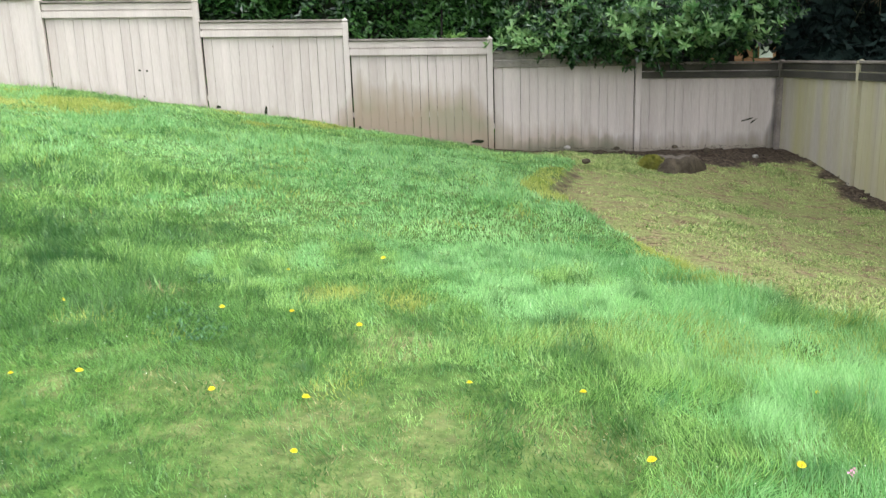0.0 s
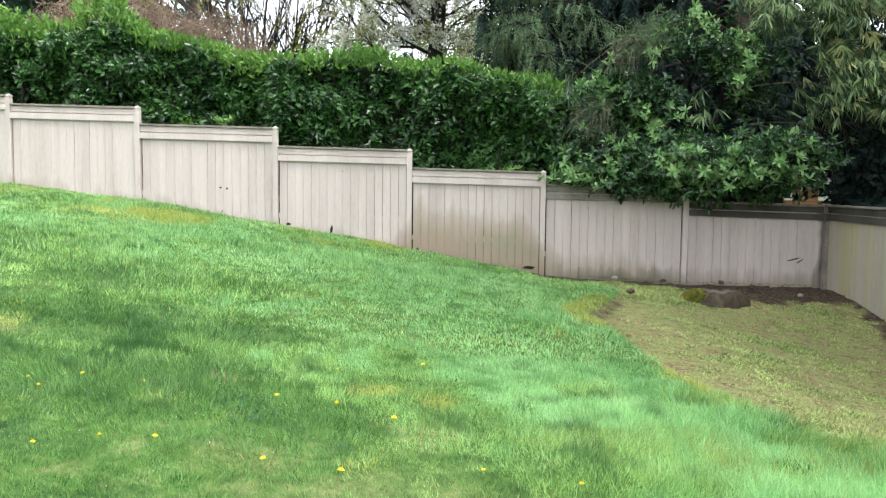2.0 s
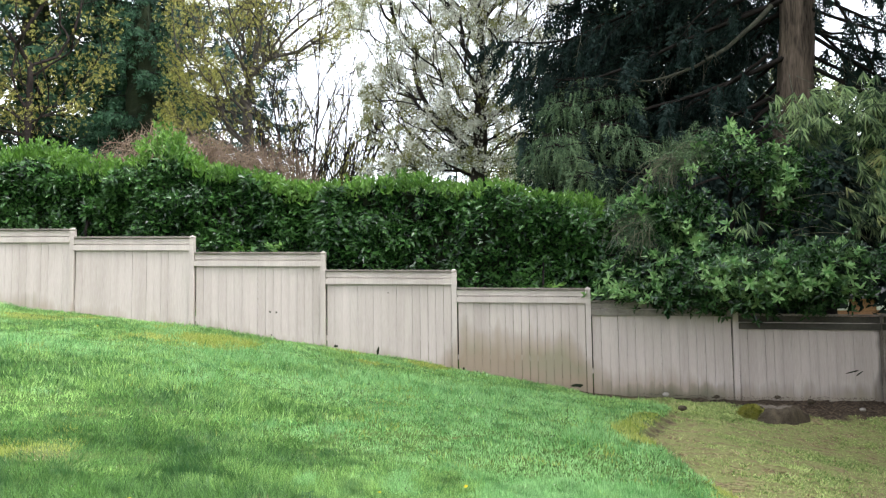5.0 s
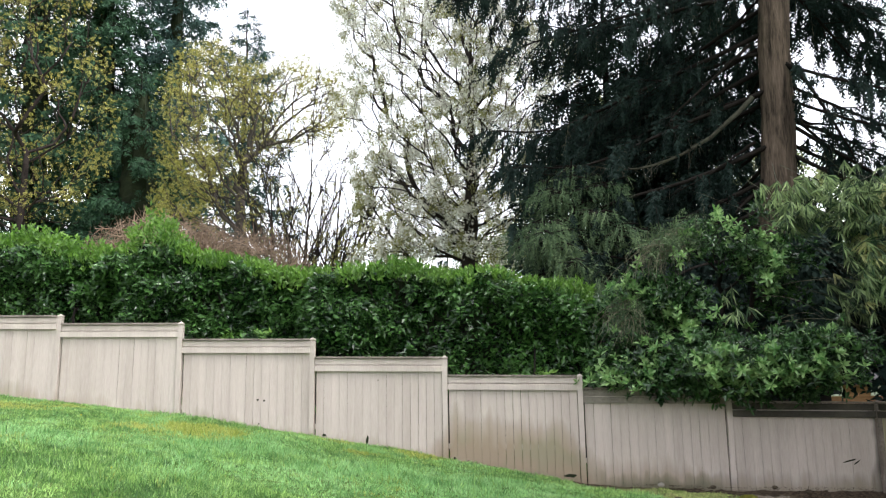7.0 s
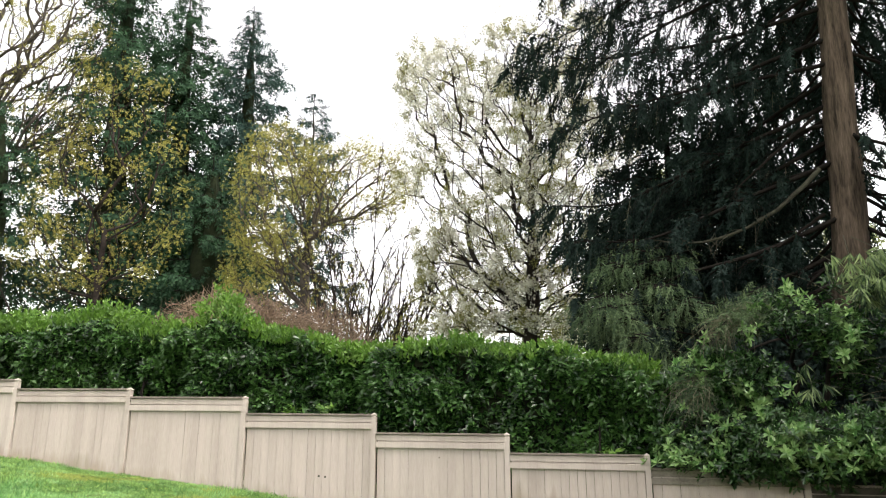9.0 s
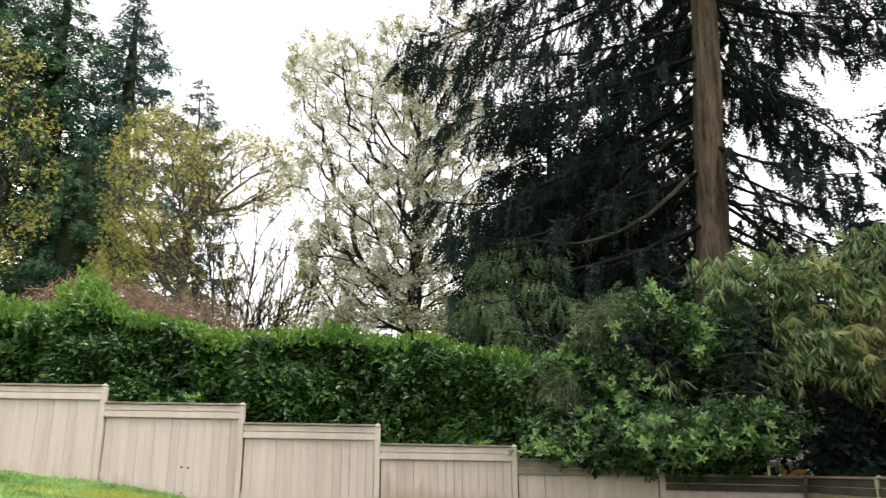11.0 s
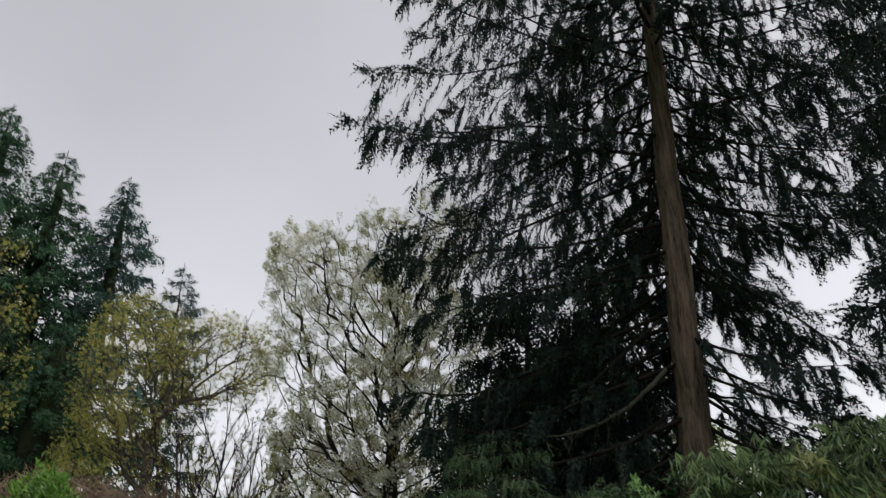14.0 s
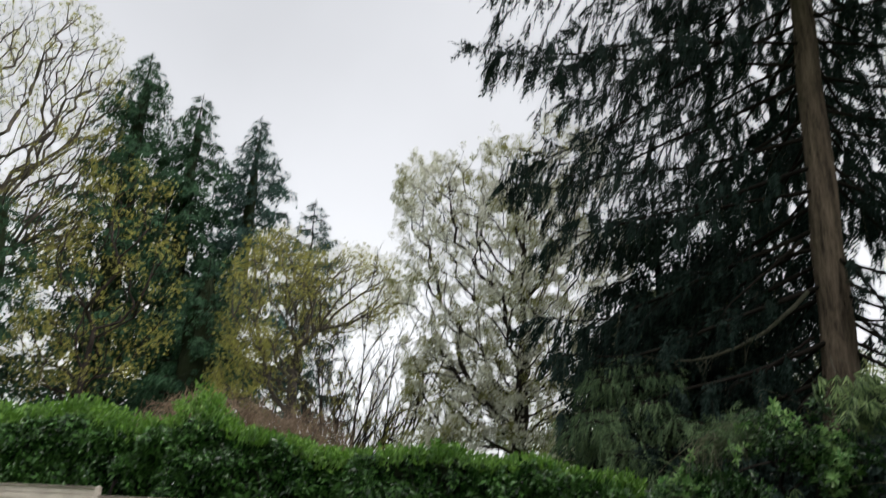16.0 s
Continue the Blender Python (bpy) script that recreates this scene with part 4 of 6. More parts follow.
def make_bush():
    rng = np.random.default_rng(8)
    base = (7.4, 1.1, float(height(7.4, 1.1)))
    root = thing("shrub", base, "broad-leaved evergreen shrub spilling over the fence", "shrub")
    b = np.array(base)
    goals = np.concatenate([egg((6.3, 0.25, 1.7), (1.3, 0.8, 1.0), 260, rng, 0.6), egg((7.7, 0.4, 2.1), (1.6, 1.0, 1.75), 460, rng, 0.6),
                            egg((8.7, 0.5, 1.7), (0.9, 0.9, 1.2), 150, rng, 0.6), egg((6.4, 0.1, 2.4), (0.6, 0.5, 0.6), 90, rng, 0.4), egg((8.1, 0.5, 3.6), (0.7, 0.6, 0.6), 80, rng, 0.4), egg((7.2, 0.1, 2.5), (1.2, 0.5, 0.8), 210, rng, 0.3),
                            egg((5.4, -0.1, 1.0), (0.6, 0.4, 0.35), 60, rng, 0.3), egg((6.9, -0.4, 1.05), (1.8, 0.4, 0.5), 170, rng, 0.2),
                            egg((8.8, -0.45, 1.2), (1.0, 0.5, 0.5), 180, rng, 0.2), egg((8.0, -0.75, 1.1), (1.7, 0.5, 0.35), 150, rng, 0.2), egg((7.6, -0.22, 0.68), (1.7, 0.16, 0.16), 110, rng, 0.2)])
    goals = goals[~((goals[:, 1] > -0.15) & (goals[:, 1] < 0.2) & (goals[:, 2] < 0.8))]
    shelf = bumps(goals[:, 0] + 0.5 * goals[:, 1], goals[:, 2] * 2.4 + 0.6 * goals[:, 0], 0.8, 91)
    goals = goals[(shelf > 0.41) | (goals[:, 2] < 0.95)]
    goals = goals[(np.hypot(goals[:, 0] - 8.95, goals[:, 2] - 2.35) > 0.5) | (goals[:, 1] > 0.8)]
    lines, ends, ways, nodes, load = space_tree(base, (7.3, 1.0, 1.6), goals, 0.25, 0.15, 0.3, 0.005, 0.5, 8)
    v, f = tubes([(p - b, r) for p, r in lines], 5)
    shape("branchwork", v, [f], M["limb"], root, smooth=True)
    ways = unit(ways * 0.7 + (0, -0.35, 0.75) + rng.normal(0, 0.25, ways.shape))
    fresh = bumps(ends[:, 0] * 1.2, ends[:, 2] * 2.2, 0.45, 92) + 0.25 * rng.random(len(ends)) + 0.14 * (ends[:, 0] < 6.6) - 0.06 * (ends[:, 0] > 7.8)
    young = (fresh > 0.68) & (ends[:, 1] < 0.6) & (ends[:, 2] > 0.8)
    # each twig ends in two or three whorls close together
    more = lambda mask, k, wide: (np.repeat(ends[mask], k, 0) + rng.normal(0, wide, (mask.sum() * k, 3)), np.repeat(ways[mask], k, 0) + rng.normal(0, 0.25, (mask.sum() * k, 3)))
    at, way = more(~young, 2, 0.09)
    v, f = rosettes(at - b, way, 8, 0.125, rng, 0.5)
    shape("leaves", v, [f], M["rhodo"], root)
    at, way = more(young, 2, 0.08)
    v, f = rosettes(at - b, way, 9, 0.14, rng, 0.1)
    shape("pale_leaves", v, [f], M["rhodo_new"], root)
    pool = nodes[(load <= 6) & (nodes[:, 2] > 0.7)]
    at = pool[rng.integers(0, len(pool), 1100)] + rng.normal(0, 0.10, (1100, 3)) + (0, 0.22, 0)
    v, f = rosettes(at - b, rng.normal(0, 0.6, at.shape) + (0, -0.4, 0.4), 6, 0.12, rng, 0.6)
    shape("inner_leaves", v, [f], M["rhodo"], root)
    for k in range(9):
        a = np.array([rng.uniform(7.9, 8.6), 0.1, rng.uniform(1.3, 2.5)])
        q = np.linspace(0, 1, 8)[:, None]
        way = np.array([rng.uniform(0.7, 1.5), rng.uniform(-0.7, -0.3), rng.uniform(0.0, 0.5)])
        v, f = tubes([(a + way * q - np.array([0, 0, rng.uniform(0.2, 0.6)]) * q ** 2.5 - b, 0.005 * (1 - 0.7 * q[:, 0]))], 4)
        shape("bare_twig", v, [f], M["fir_dry"], root)
    return root


make_bush()


def make_bamboo():
    rng = np.random.default_rng(9)
    base = (12.0, 1.4, float(height(12.0, 1.4)))
    root = thing("bamboo", base, "drooping green bamboo clump with some yellowing leaves", "bamboo")
    b = np.array(base)
    lines, tips = [], []
    for _ in range(60):
        p0 = b + (rng.normal(0, 0.42), rng.normal(0.2, 0.35), -0.1)
        over = np.array([rng.normal(-0.8, 1.1), rng.normal(-0.6, 0.5), 0])
        tall = rng.uniform(3.6, 7.0)
        s = np.linspace(0, 1, 9)[:, None]
        pts = p0 + over * s ** 2.2 * 1.3 + np.array([0, 0, tall]) * (s - 0.18 * s ** 4)
        lines.append((pts - b, 0.018 * (1 - 0.85 * s[:, 0])))
        tips.append(pts[3:])
    for line in lines:
        v, f = tubes([line], 6)
        shape("cane", v, [f], M["culm"], root, smooth=True)
    tips = np.concatenate(tips)
    tips = tips[tips[:, 2] < 5.3]
    # sprays of leaf fans that hang from the canes' side twigs
    knots = np.concatenate([tips[rng.integers(0, len(tips), 46)], egg((10.6, 0.1, 3.5), (1.1, 0.6, 1.0), 84, rng, 0.5), egg((9.2, 0.3, 4.1), (0.9, 0.4, 0.5), 28, rng, 0.3),
                            egg((11.9, 0.4, 4.5), (0.9, 0.5, 0.8), 26, rng, 0.4), egg((10.4, -0.1, 2.5), (0.75, 0.4, 0.5), 26, rng, 0.3)])
    knots = knots[knots[:, 2] > np.where(knots[:, 0] < 11.2, 2.0, 1.3)]
    lead = np.stack([rng.normal(-0.1, 0.55, len(knots)), rng.normal(-0.7, 0.3, len(knots)), rng.normal(-0.35, 0.25, len(knots))], -1)
    twig = [(np.stack([k - l * 0.5 + (0, 0.1, 0.15), k, k + l * 0.35 - (0, 0, 0.08)]) - b, np.array([0.006, 0.004, 0.002])) for k, l in zip(knots, unit(lead))]
    v, f = tubes(twig, 4)
    tagged(shape("twigwork", v, [f], M["culm"], root), kind="stuff")
    fans = 6
    p = np.repeat(knots, fans, 0)
    lead = unit(np.repeat(lead, fans, 0) + rng.normal(0, 0.35, p.shape))
    p = p + lead * rng.uniform(-0.35, 0.35, (len(p), 1)) + rng.normal(0, 0.09, p.shape)
    age = np.repeat(bumps(knots[:, 0] * 1.3, knots[:, 2] * 1.3, 0.9, 93) + 0.16 * (3.6 - knots[:, 2]) * (knots[:, 0] < 11.4), fans) + rng.normal(0, 0.08, len(p))
    dry = (age > 0.60) & (p[:, 0] > 9.6) & (p[:, 0] < 11.5) & (p[:, 2] < 4.2)
    for name, mask, mat in (("leaves", ~dry, M["bamboo"]), ("yellow_leaves", dry, M["bamboo_dry"])):
        many = 9
        q, l = np.repeat(p[mask], many, 0), np.repeat(lead[mask], many, 0)
        k = len(q)
        across = unit(np.cross(l, np.repeat(np.stack([rng.normal(0, 0.3, mask.sum()), rng.normal(-0.6, 0.3, mask.sum()), rng.normal(0.7, 0.2, mask.sum())], -1), many, 0)))
        a = np.tile(np.linspace(-0.95, 0.95, many), mask.sum()) + rng.normal(0, 0.12, k)
        d = l * np.cos(a)[:, None] + across * np.sin(a)[:, None] - np.array([0, 0, 0.75]) + rng.normal(0, 0.08, (k, 3))
        s = rng.uniform(0.19, 0.36, k)
        v, f = scattered(LEAF_V, LEAF_F, q - b, turned(d, np.cross(across, l) * np.sign(np.cross(across, l)[:, 2:] + 1e-6) + rng.normal(0, 0.25, (k, 3))),
                         np.stack([s * 0.25, s, s], -1))
        shape(name, v, [f], mat, root)
    return root


make_bamboo()


def make_brush(name, label, base, eggs, twigs, leaves, size, seed, mats, thick=0.006):
    """A tangle of thin twigs with a few withered leaves."""
    rng = np.random.default_rng(seed)
    root = thing(name, base, label, "shrub")
    b = np.array(base)
    p = np.concatenate([egg(c, r, n, rng, 0.3) for c, r, n in eggs])
    p = p[rng.integers(0, len(p), twigs)]
    d = unit(rng.normal(0, 1, (twigs, 3)) + (0, 0, 0.5))
    bend = rng.normal(0, 0.12, (twigs, 3))
    lines = []
    for k in range(twigs):
        ln = size * rng.uniform(0.5, 1.4)
        lines.append((np.stack([p[k] - d[k] * ln, p[k] + bend[k] * size, p[k] + d[k] * ln]) - b, np.array([thick, thick * 0.8, thick * 0.3])))
    v, f = tubes(lines, 3)
    tagged(shape("twig_tangle", v, [f], mats[0], root), kind="stuff")
    stems = [(np.stack([b + (rng.normal(0, 0.3), rng.normal(0, 0.2), -0.1), p[k] - d[k] * size * 0.4]) - b, np.array([0.02, 0.006])) for k in range(0, twigs, max(1, twigs // 40))]
    v, f = tubes(stems, 4)
    shape("stems", v, [f], mats[0], root)
    at = p[rng.integers(0, twigs, leaves)] + rng.normal(0, 0.25 * size, (leaves, 3))
    v, f = scattered(LEAF_V, LEAF_F, at - b, any_turn(leaves, rng), size * rng.uniform(0.12, 0.28, leaves))
    shape("leaves", v, [f], mats[1], root)
    return root


make_brush("dry_shrub", "brown dry brush thicket of thin twigs beside the bamboo", (13.6, 1.2, -1.0),
           [((13.2, 0.2, 3.0), (1.5, 0.8, 1.7), 900), ((12.0, -0.2, 2.5), (1.0, 0.5, 1.3), 520), ((15.0, 0.6, 3.3), (1.6, 1.0, 1.9), 600)],
           4600, 3600, 0.42, 31, (M["brush"], M["brush_leaf"]))
make_brush("russet_shrub", "reddish brown bare shrub behind the hedge", (-5.6, 7.0, 0.6),
           [((-6.2, 7.0, 4.5), (2.4, 1.2, 1.2), 700), ((-3.6, 7.0, 4.2), (1.6, 1.0, 0.95), 300)], 2700, 2200, 0.5, 32, (M["russet"], M["russet"]), 0.009)

def fir_favour(turn, h):
    """The old fir spreads widest away from its neighbours; its low boughs on the sunless side are short and few."""
    bare_side = abs((turn - radians(252) + math.pi) % (2 * math.pi) - math.pi) < radians(42)
    shaded = math.cos(turn) > 0.2
    thin = shaded and h < 0.40 and round(turn / 2.39996) % 5 in (0, 3)
    # above mid-height the unseen boughs over the corner stay, to add shade there
    if (bare_side and h < 0.5) or thin:
        return 0.0
    return float(np.interp(h, (0.36, 0.48), (0.72, 1.0))) if shaded else 1.0 + 0.12 * max(0.0, -math.cos(turn))


def fir_lean(turn, h):
    """Boughs leave the trunk steeply downwards and flatten out towards their tips."""
    if math.cos(turn) > 0.1:
        return float(np.interp(h, (0.1, 0.35, 0.6), (-0.95, -0.75, -0.15))), float(np.interp(h, (0.1, 0.4, 0.6), (-0.30, -0.18, 0.15)))
    return float(np.interp(h, (0.1, 0.35, 0.6), (-0.55, -0.45, -0.05))), float(np.interp(h, (0.1, 0.4, 0.6), (-0.22, -0.10, 0.2)))


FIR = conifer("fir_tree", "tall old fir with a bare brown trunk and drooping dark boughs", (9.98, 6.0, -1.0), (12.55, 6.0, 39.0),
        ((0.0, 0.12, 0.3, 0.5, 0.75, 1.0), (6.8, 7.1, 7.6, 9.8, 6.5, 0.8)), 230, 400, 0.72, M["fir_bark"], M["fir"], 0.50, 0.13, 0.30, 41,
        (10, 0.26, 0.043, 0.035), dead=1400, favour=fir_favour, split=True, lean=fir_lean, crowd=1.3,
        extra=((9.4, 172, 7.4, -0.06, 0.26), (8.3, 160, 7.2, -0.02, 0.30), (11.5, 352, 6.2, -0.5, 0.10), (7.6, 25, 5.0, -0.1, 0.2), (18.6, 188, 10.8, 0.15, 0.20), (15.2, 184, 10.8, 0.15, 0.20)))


def bare_limb(start, end, belly, thick, mat, twigs, seed):
    """A limb of the fir that has lost its needles, with short dead twigs."""
    rng = np.random.default_rng(seed)
    o = np.array(FIR.location)
    a, b = np.array(start) - o, np.array(end) - o
    s = np.linspace(0, 1, 12)[:, None]
    side = rng.normal(0, 0.05, 3) * np.linalg.norm(b - a)
    pts = a + (b - a) * s + (side - np.array([0, 0, belly])) * (4 * s * (1 - s)) + rng.normal(0, 0.015, (12, 3))
    lines = [(pts, thick * (1 - 0.85 * s[:, 0]))]
    for _ in range(twigs):
        q = rng.uniform(0.3, 1.0)
        p = np.array([np.interp(q, s[:, 0], pts[:, c]) for c in range(3)])
        d = unit(unit(b - a) * rng.uniform(0.2, 1) + rng.normal(0, 0.5, 3)) * rng.uniform(0.2, 0.7)
        lines.append((np.stack([p, p + d * 0.5 + rng.normal(0, 0.04, 3), p + d - (0, 0, 0.12)]), np.array([0.012, 0.008, 0.003])))
    v, f = tubes(lines, 6)
    shape("bare_limb", v, [f], mat, FIR, smooth=True)


bare_limb((9.95, 5.8, 8.1), (5.7, 5.0, 6.2), 0.35, 0.07, M["lichen"], 34, 91)
bare_limb((10.0, 5.8, 9.5), (7.6, 5.0, 7.2), 0.1, 0.055, M["limb"], 10, 92)
bare_limb((9.9, 5.8, 6.9), (7.2, 5.0, 5.2), 0.2, 0.05, M["limb"], 10, 93)
bare_limb((9.9, 5.8, 5.7), (7.8, 5.2, 4.4), 0.1, 0.05, M["limb"], 8, 94)
bare_limb((10.5, 5.8, 9.2), (12.2, 5.4, 6.0), -0.2, 0.08, M["limb"], 16, 95)
bare_limb((10.4, 5.8, 7.8), (12.6, 5.4, 7.2), 0.1, 0.06, M["limb"], 14, 96)


def hanging_bough(start, end, far, drapes, longest, seed):
    """A low fir bough whose end hangs with dry brown twigs and some green sprays."""
    rng = np.random.default_rng(seed)
    o = np.array(FIR.location)
    a, b = np.array(start) - o, np.array(end) - o
    s = np.linspace(0, 1, 12)[:, None]
    pts = a + (b - a) * s + np.array([0, 0, 0.5]) * (4 * s * (1 - s))
    v, f = tubes([(pts, 0.05 * (1 - 0.85 * s[:, 0]))], 6)
    arm = shape("bough", v, [f], M["limb"], FIR, smooth=True)
    q = rng.uniform(1 - far, 1, drapes)
    p = np.stack([np.interp(q, s[:, 0], pts[:, c]) for c in range(3)], -1) + rng.normal(0, 0.10, (drapes, 3))
    lines = []
    for k in range(drapes):
        d = np.array([rng.normal(-0.15, 0.25), rng.normal(-0.1, 0.2), -1.0]) * longest * rng.uniform(0.35, 1.0)
        out = np.array([rng.normal(-0.12, 0.14), rng.normal(-0.05, 0.1), 0.05])
        lines.append((np.stack([p[k], p[k] + out + d * 0.3, p[k] + out * 1.3 + d * 0.7, p[k] + out * 1.2 + d]), np.array([0.006, 0.005, 0.004, 0.002])))
    v, f = tubes(lines, 3)
    tagged(shape("dead_foliage", v, [f], M["fir_dry"], arm), kind="stuff")
    n = drapes * 2
    q = rng.uniform(1 - far * 1.3, 1, n)
    p = np.stack([np.interp(q, s[:, 0], pts[:, c]) for c in range(3)], -1) + rng.normal(0, 0.12, (n, 3))
    d = np.stack([rng.normal(-0.2, 0.6, n), rng.normal(-0.3, 0.5, n), rng.uniform(-1.0, 0.1, n)], -1)
    v, f = scattered(*spray_form(10, 0.3, 0.03), p, turned(d, any_turn(n, rng)[:, 0]), rng.uniform(0.2, 0.5, n))
    shape("needles", v, [f], M["hemlock"], arm)


hanging_bough((9.9, 5.6, 4.3), (6.2, -0.3, 3.1), 0.24, 150, 0.8, 97)
hanging_bough((9.8, 5.6, 3.6), (5.6, -0.45, 1.95), 0.10, 80, 0.75, 98)
# small added conifer in place of the old fir's low, front-lit boughs
conifer("hemlock", "small grey-green conifer standing in for the old fir's lit, feathery low boughs", (5.3, 4.8, -1.0), (5.2, 4.8, 6.3),
        ((0.0, 0.6, 0.8, 0.92, 1.0), (2.7, 2.7, 2.1, 1.2, 0.3)), 64, 100, 0.54, M["limb"], M["hemlock"], 0.12, 0.35, 0.30, 99, (11, 0.20, 0.028, 0.03))
# the low ones round the corner and bamboo are added filler for deep shade
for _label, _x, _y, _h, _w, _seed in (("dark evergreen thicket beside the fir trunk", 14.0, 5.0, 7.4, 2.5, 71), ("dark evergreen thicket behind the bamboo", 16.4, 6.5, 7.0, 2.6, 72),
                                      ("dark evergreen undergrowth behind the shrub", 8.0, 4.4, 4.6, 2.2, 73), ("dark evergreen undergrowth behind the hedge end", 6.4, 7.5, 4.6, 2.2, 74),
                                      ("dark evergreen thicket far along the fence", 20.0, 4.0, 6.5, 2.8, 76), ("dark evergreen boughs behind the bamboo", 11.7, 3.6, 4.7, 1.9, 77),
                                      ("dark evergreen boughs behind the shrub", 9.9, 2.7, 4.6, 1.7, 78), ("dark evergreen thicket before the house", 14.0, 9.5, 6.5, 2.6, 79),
                                      ("dark evergreen added to fill the shade under the bamboo", 12.6, 2.1, 3.4, 1.5, 80), ("dark evergreen added to fill the shade along the corner", 12.3, 1.0, 1.9, 1.1, 84), ("low evergreen added as dark shade filler just beyond the fence corner", 11.0, 0.9, 1.9, 1.0, 87), ("low evergreen added as dark shade filler beyond the side fence", 11.5, -1.3, 1.7, 1.1, 88), ("dark evergreen added to fill the shade among the bamboo canes", 11.75, 2.6, 2.3, 0.8, 86), ("dark evergreen thicket beside the house", 11.6, 12.5, 6.0, 2.1, 81),
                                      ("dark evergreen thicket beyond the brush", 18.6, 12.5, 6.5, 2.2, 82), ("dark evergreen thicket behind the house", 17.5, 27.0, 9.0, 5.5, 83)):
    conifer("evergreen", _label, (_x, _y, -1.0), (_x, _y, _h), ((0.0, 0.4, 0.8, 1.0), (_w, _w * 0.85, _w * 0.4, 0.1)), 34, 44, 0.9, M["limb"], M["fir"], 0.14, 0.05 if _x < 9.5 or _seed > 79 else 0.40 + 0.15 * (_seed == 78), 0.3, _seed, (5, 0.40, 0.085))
conifer("conifer", "dense dark conifer behind the low house", (16.8, 25.0, -1.2), (16.8, 25.0, 9.0),
        ((0.0, 0.4, 0.8, 1.0), (3.4, 3.2, 1.8, 0.3)), 60, 70, 1.0, M["limb"], M["fir"], 0.2, 0.06, 0.3, 85, (8, 0.36, 0.06))
conifer("conifer", "dark conifer just behind the old fir trunk", (9.2, 11.5, -0.9), (9.2, 11.5, 12.2),
        ((0.0, 0.4, 0.8, 1.0), (3.4, 3.3, 2.2, 0.3)), 90, 95, 0.8, M["limb"], M["fir"], 0.22, 0.04, 0.34, 62, (7, 0.36, 0.06))
# added light blocker for the corner, almost wholly out of view
conifer("conifer", "evergreen added beyond the side fence to shade the corner", (13.4, -4.4, -1.2), (13.4, -4.4, 15.5),
        ((0.0, 0.25, 0.4, 0.8, 1.0), (3.0, 3.3, 3.7, 2.8, 0.3)), 95, 165, 0.52, M["limb"], M["fir"], 0.24, 0.08, 0.3, 63, (7, 0.27, 0.05, 0.04))
# second added blocker, unseen, only there for its shade
conifer("conifer", "unseen evergreen added for shade farther along the side fence", (14.5, -9.4, -1.2), (14.5, -9.4, 18.0),
        ((0.0, 0.4, 0.8, 1.0), (4.0, 4.8, 3.4, 0.3)), 80, 60, 1.3, M["limb"], M["fir"], 0.24, 0.08, 0.3, 64, (6, 0.36, 0.07))
conifer("conifer", "dense dark conifer in the shade of the old fir", (6.9, 10.5, -0.9), (6.8, 10.5, 15.0),
        ((0.0, 0.4, 0.8, 1.0), (4.4, 4.1, 2.4, 0.3)), 105, 105, 0.85, M["limb"], M["fir"], 0.26, 0.04, 0.34, 61, (7, 0.36, 0.06))
conifer("fir_tree", "dark fir with hanging boughs at the edge of the woods", (18.4, 2.6, -1.0), (18.6, 2.6, 29.0),
        ((0.0, 0.3, 0.6, 1.0), (4.6, 5.4, 5.0, 0.6)), 100, 200, 0.68, M["fir_bark"], M["fir"], 0.38, 0.30, 0.42, 42, (8, 0.26, 0.048, 0.035))
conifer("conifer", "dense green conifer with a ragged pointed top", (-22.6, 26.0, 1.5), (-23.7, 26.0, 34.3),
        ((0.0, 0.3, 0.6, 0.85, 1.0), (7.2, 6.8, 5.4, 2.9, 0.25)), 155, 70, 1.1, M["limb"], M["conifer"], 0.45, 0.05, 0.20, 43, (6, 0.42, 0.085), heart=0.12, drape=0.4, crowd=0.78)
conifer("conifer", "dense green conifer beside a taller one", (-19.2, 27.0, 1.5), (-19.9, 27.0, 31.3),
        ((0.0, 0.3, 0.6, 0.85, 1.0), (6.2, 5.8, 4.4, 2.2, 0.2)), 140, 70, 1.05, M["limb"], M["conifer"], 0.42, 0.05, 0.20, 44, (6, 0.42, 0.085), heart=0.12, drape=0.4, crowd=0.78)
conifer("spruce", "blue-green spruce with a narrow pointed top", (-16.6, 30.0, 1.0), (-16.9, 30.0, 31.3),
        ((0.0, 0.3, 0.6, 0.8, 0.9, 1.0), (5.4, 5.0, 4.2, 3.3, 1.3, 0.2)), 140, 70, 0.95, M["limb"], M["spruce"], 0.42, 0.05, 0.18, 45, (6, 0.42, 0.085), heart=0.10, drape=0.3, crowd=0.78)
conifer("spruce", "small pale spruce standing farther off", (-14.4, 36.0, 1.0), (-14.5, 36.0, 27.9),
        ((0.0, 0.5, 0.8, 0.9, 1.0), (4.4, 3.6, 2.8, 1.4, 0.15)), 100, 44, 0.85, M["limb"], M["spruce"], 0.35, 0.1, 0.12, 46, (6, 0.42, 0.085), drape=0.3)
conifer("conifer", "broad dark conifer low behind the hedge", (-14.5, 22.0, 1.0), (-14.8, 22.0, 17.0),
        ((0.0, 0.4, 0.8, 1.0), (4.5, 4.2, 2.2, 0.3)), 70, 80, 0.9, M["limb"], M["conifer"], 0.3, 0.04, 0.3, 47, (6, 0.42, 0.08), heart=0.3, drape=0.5)
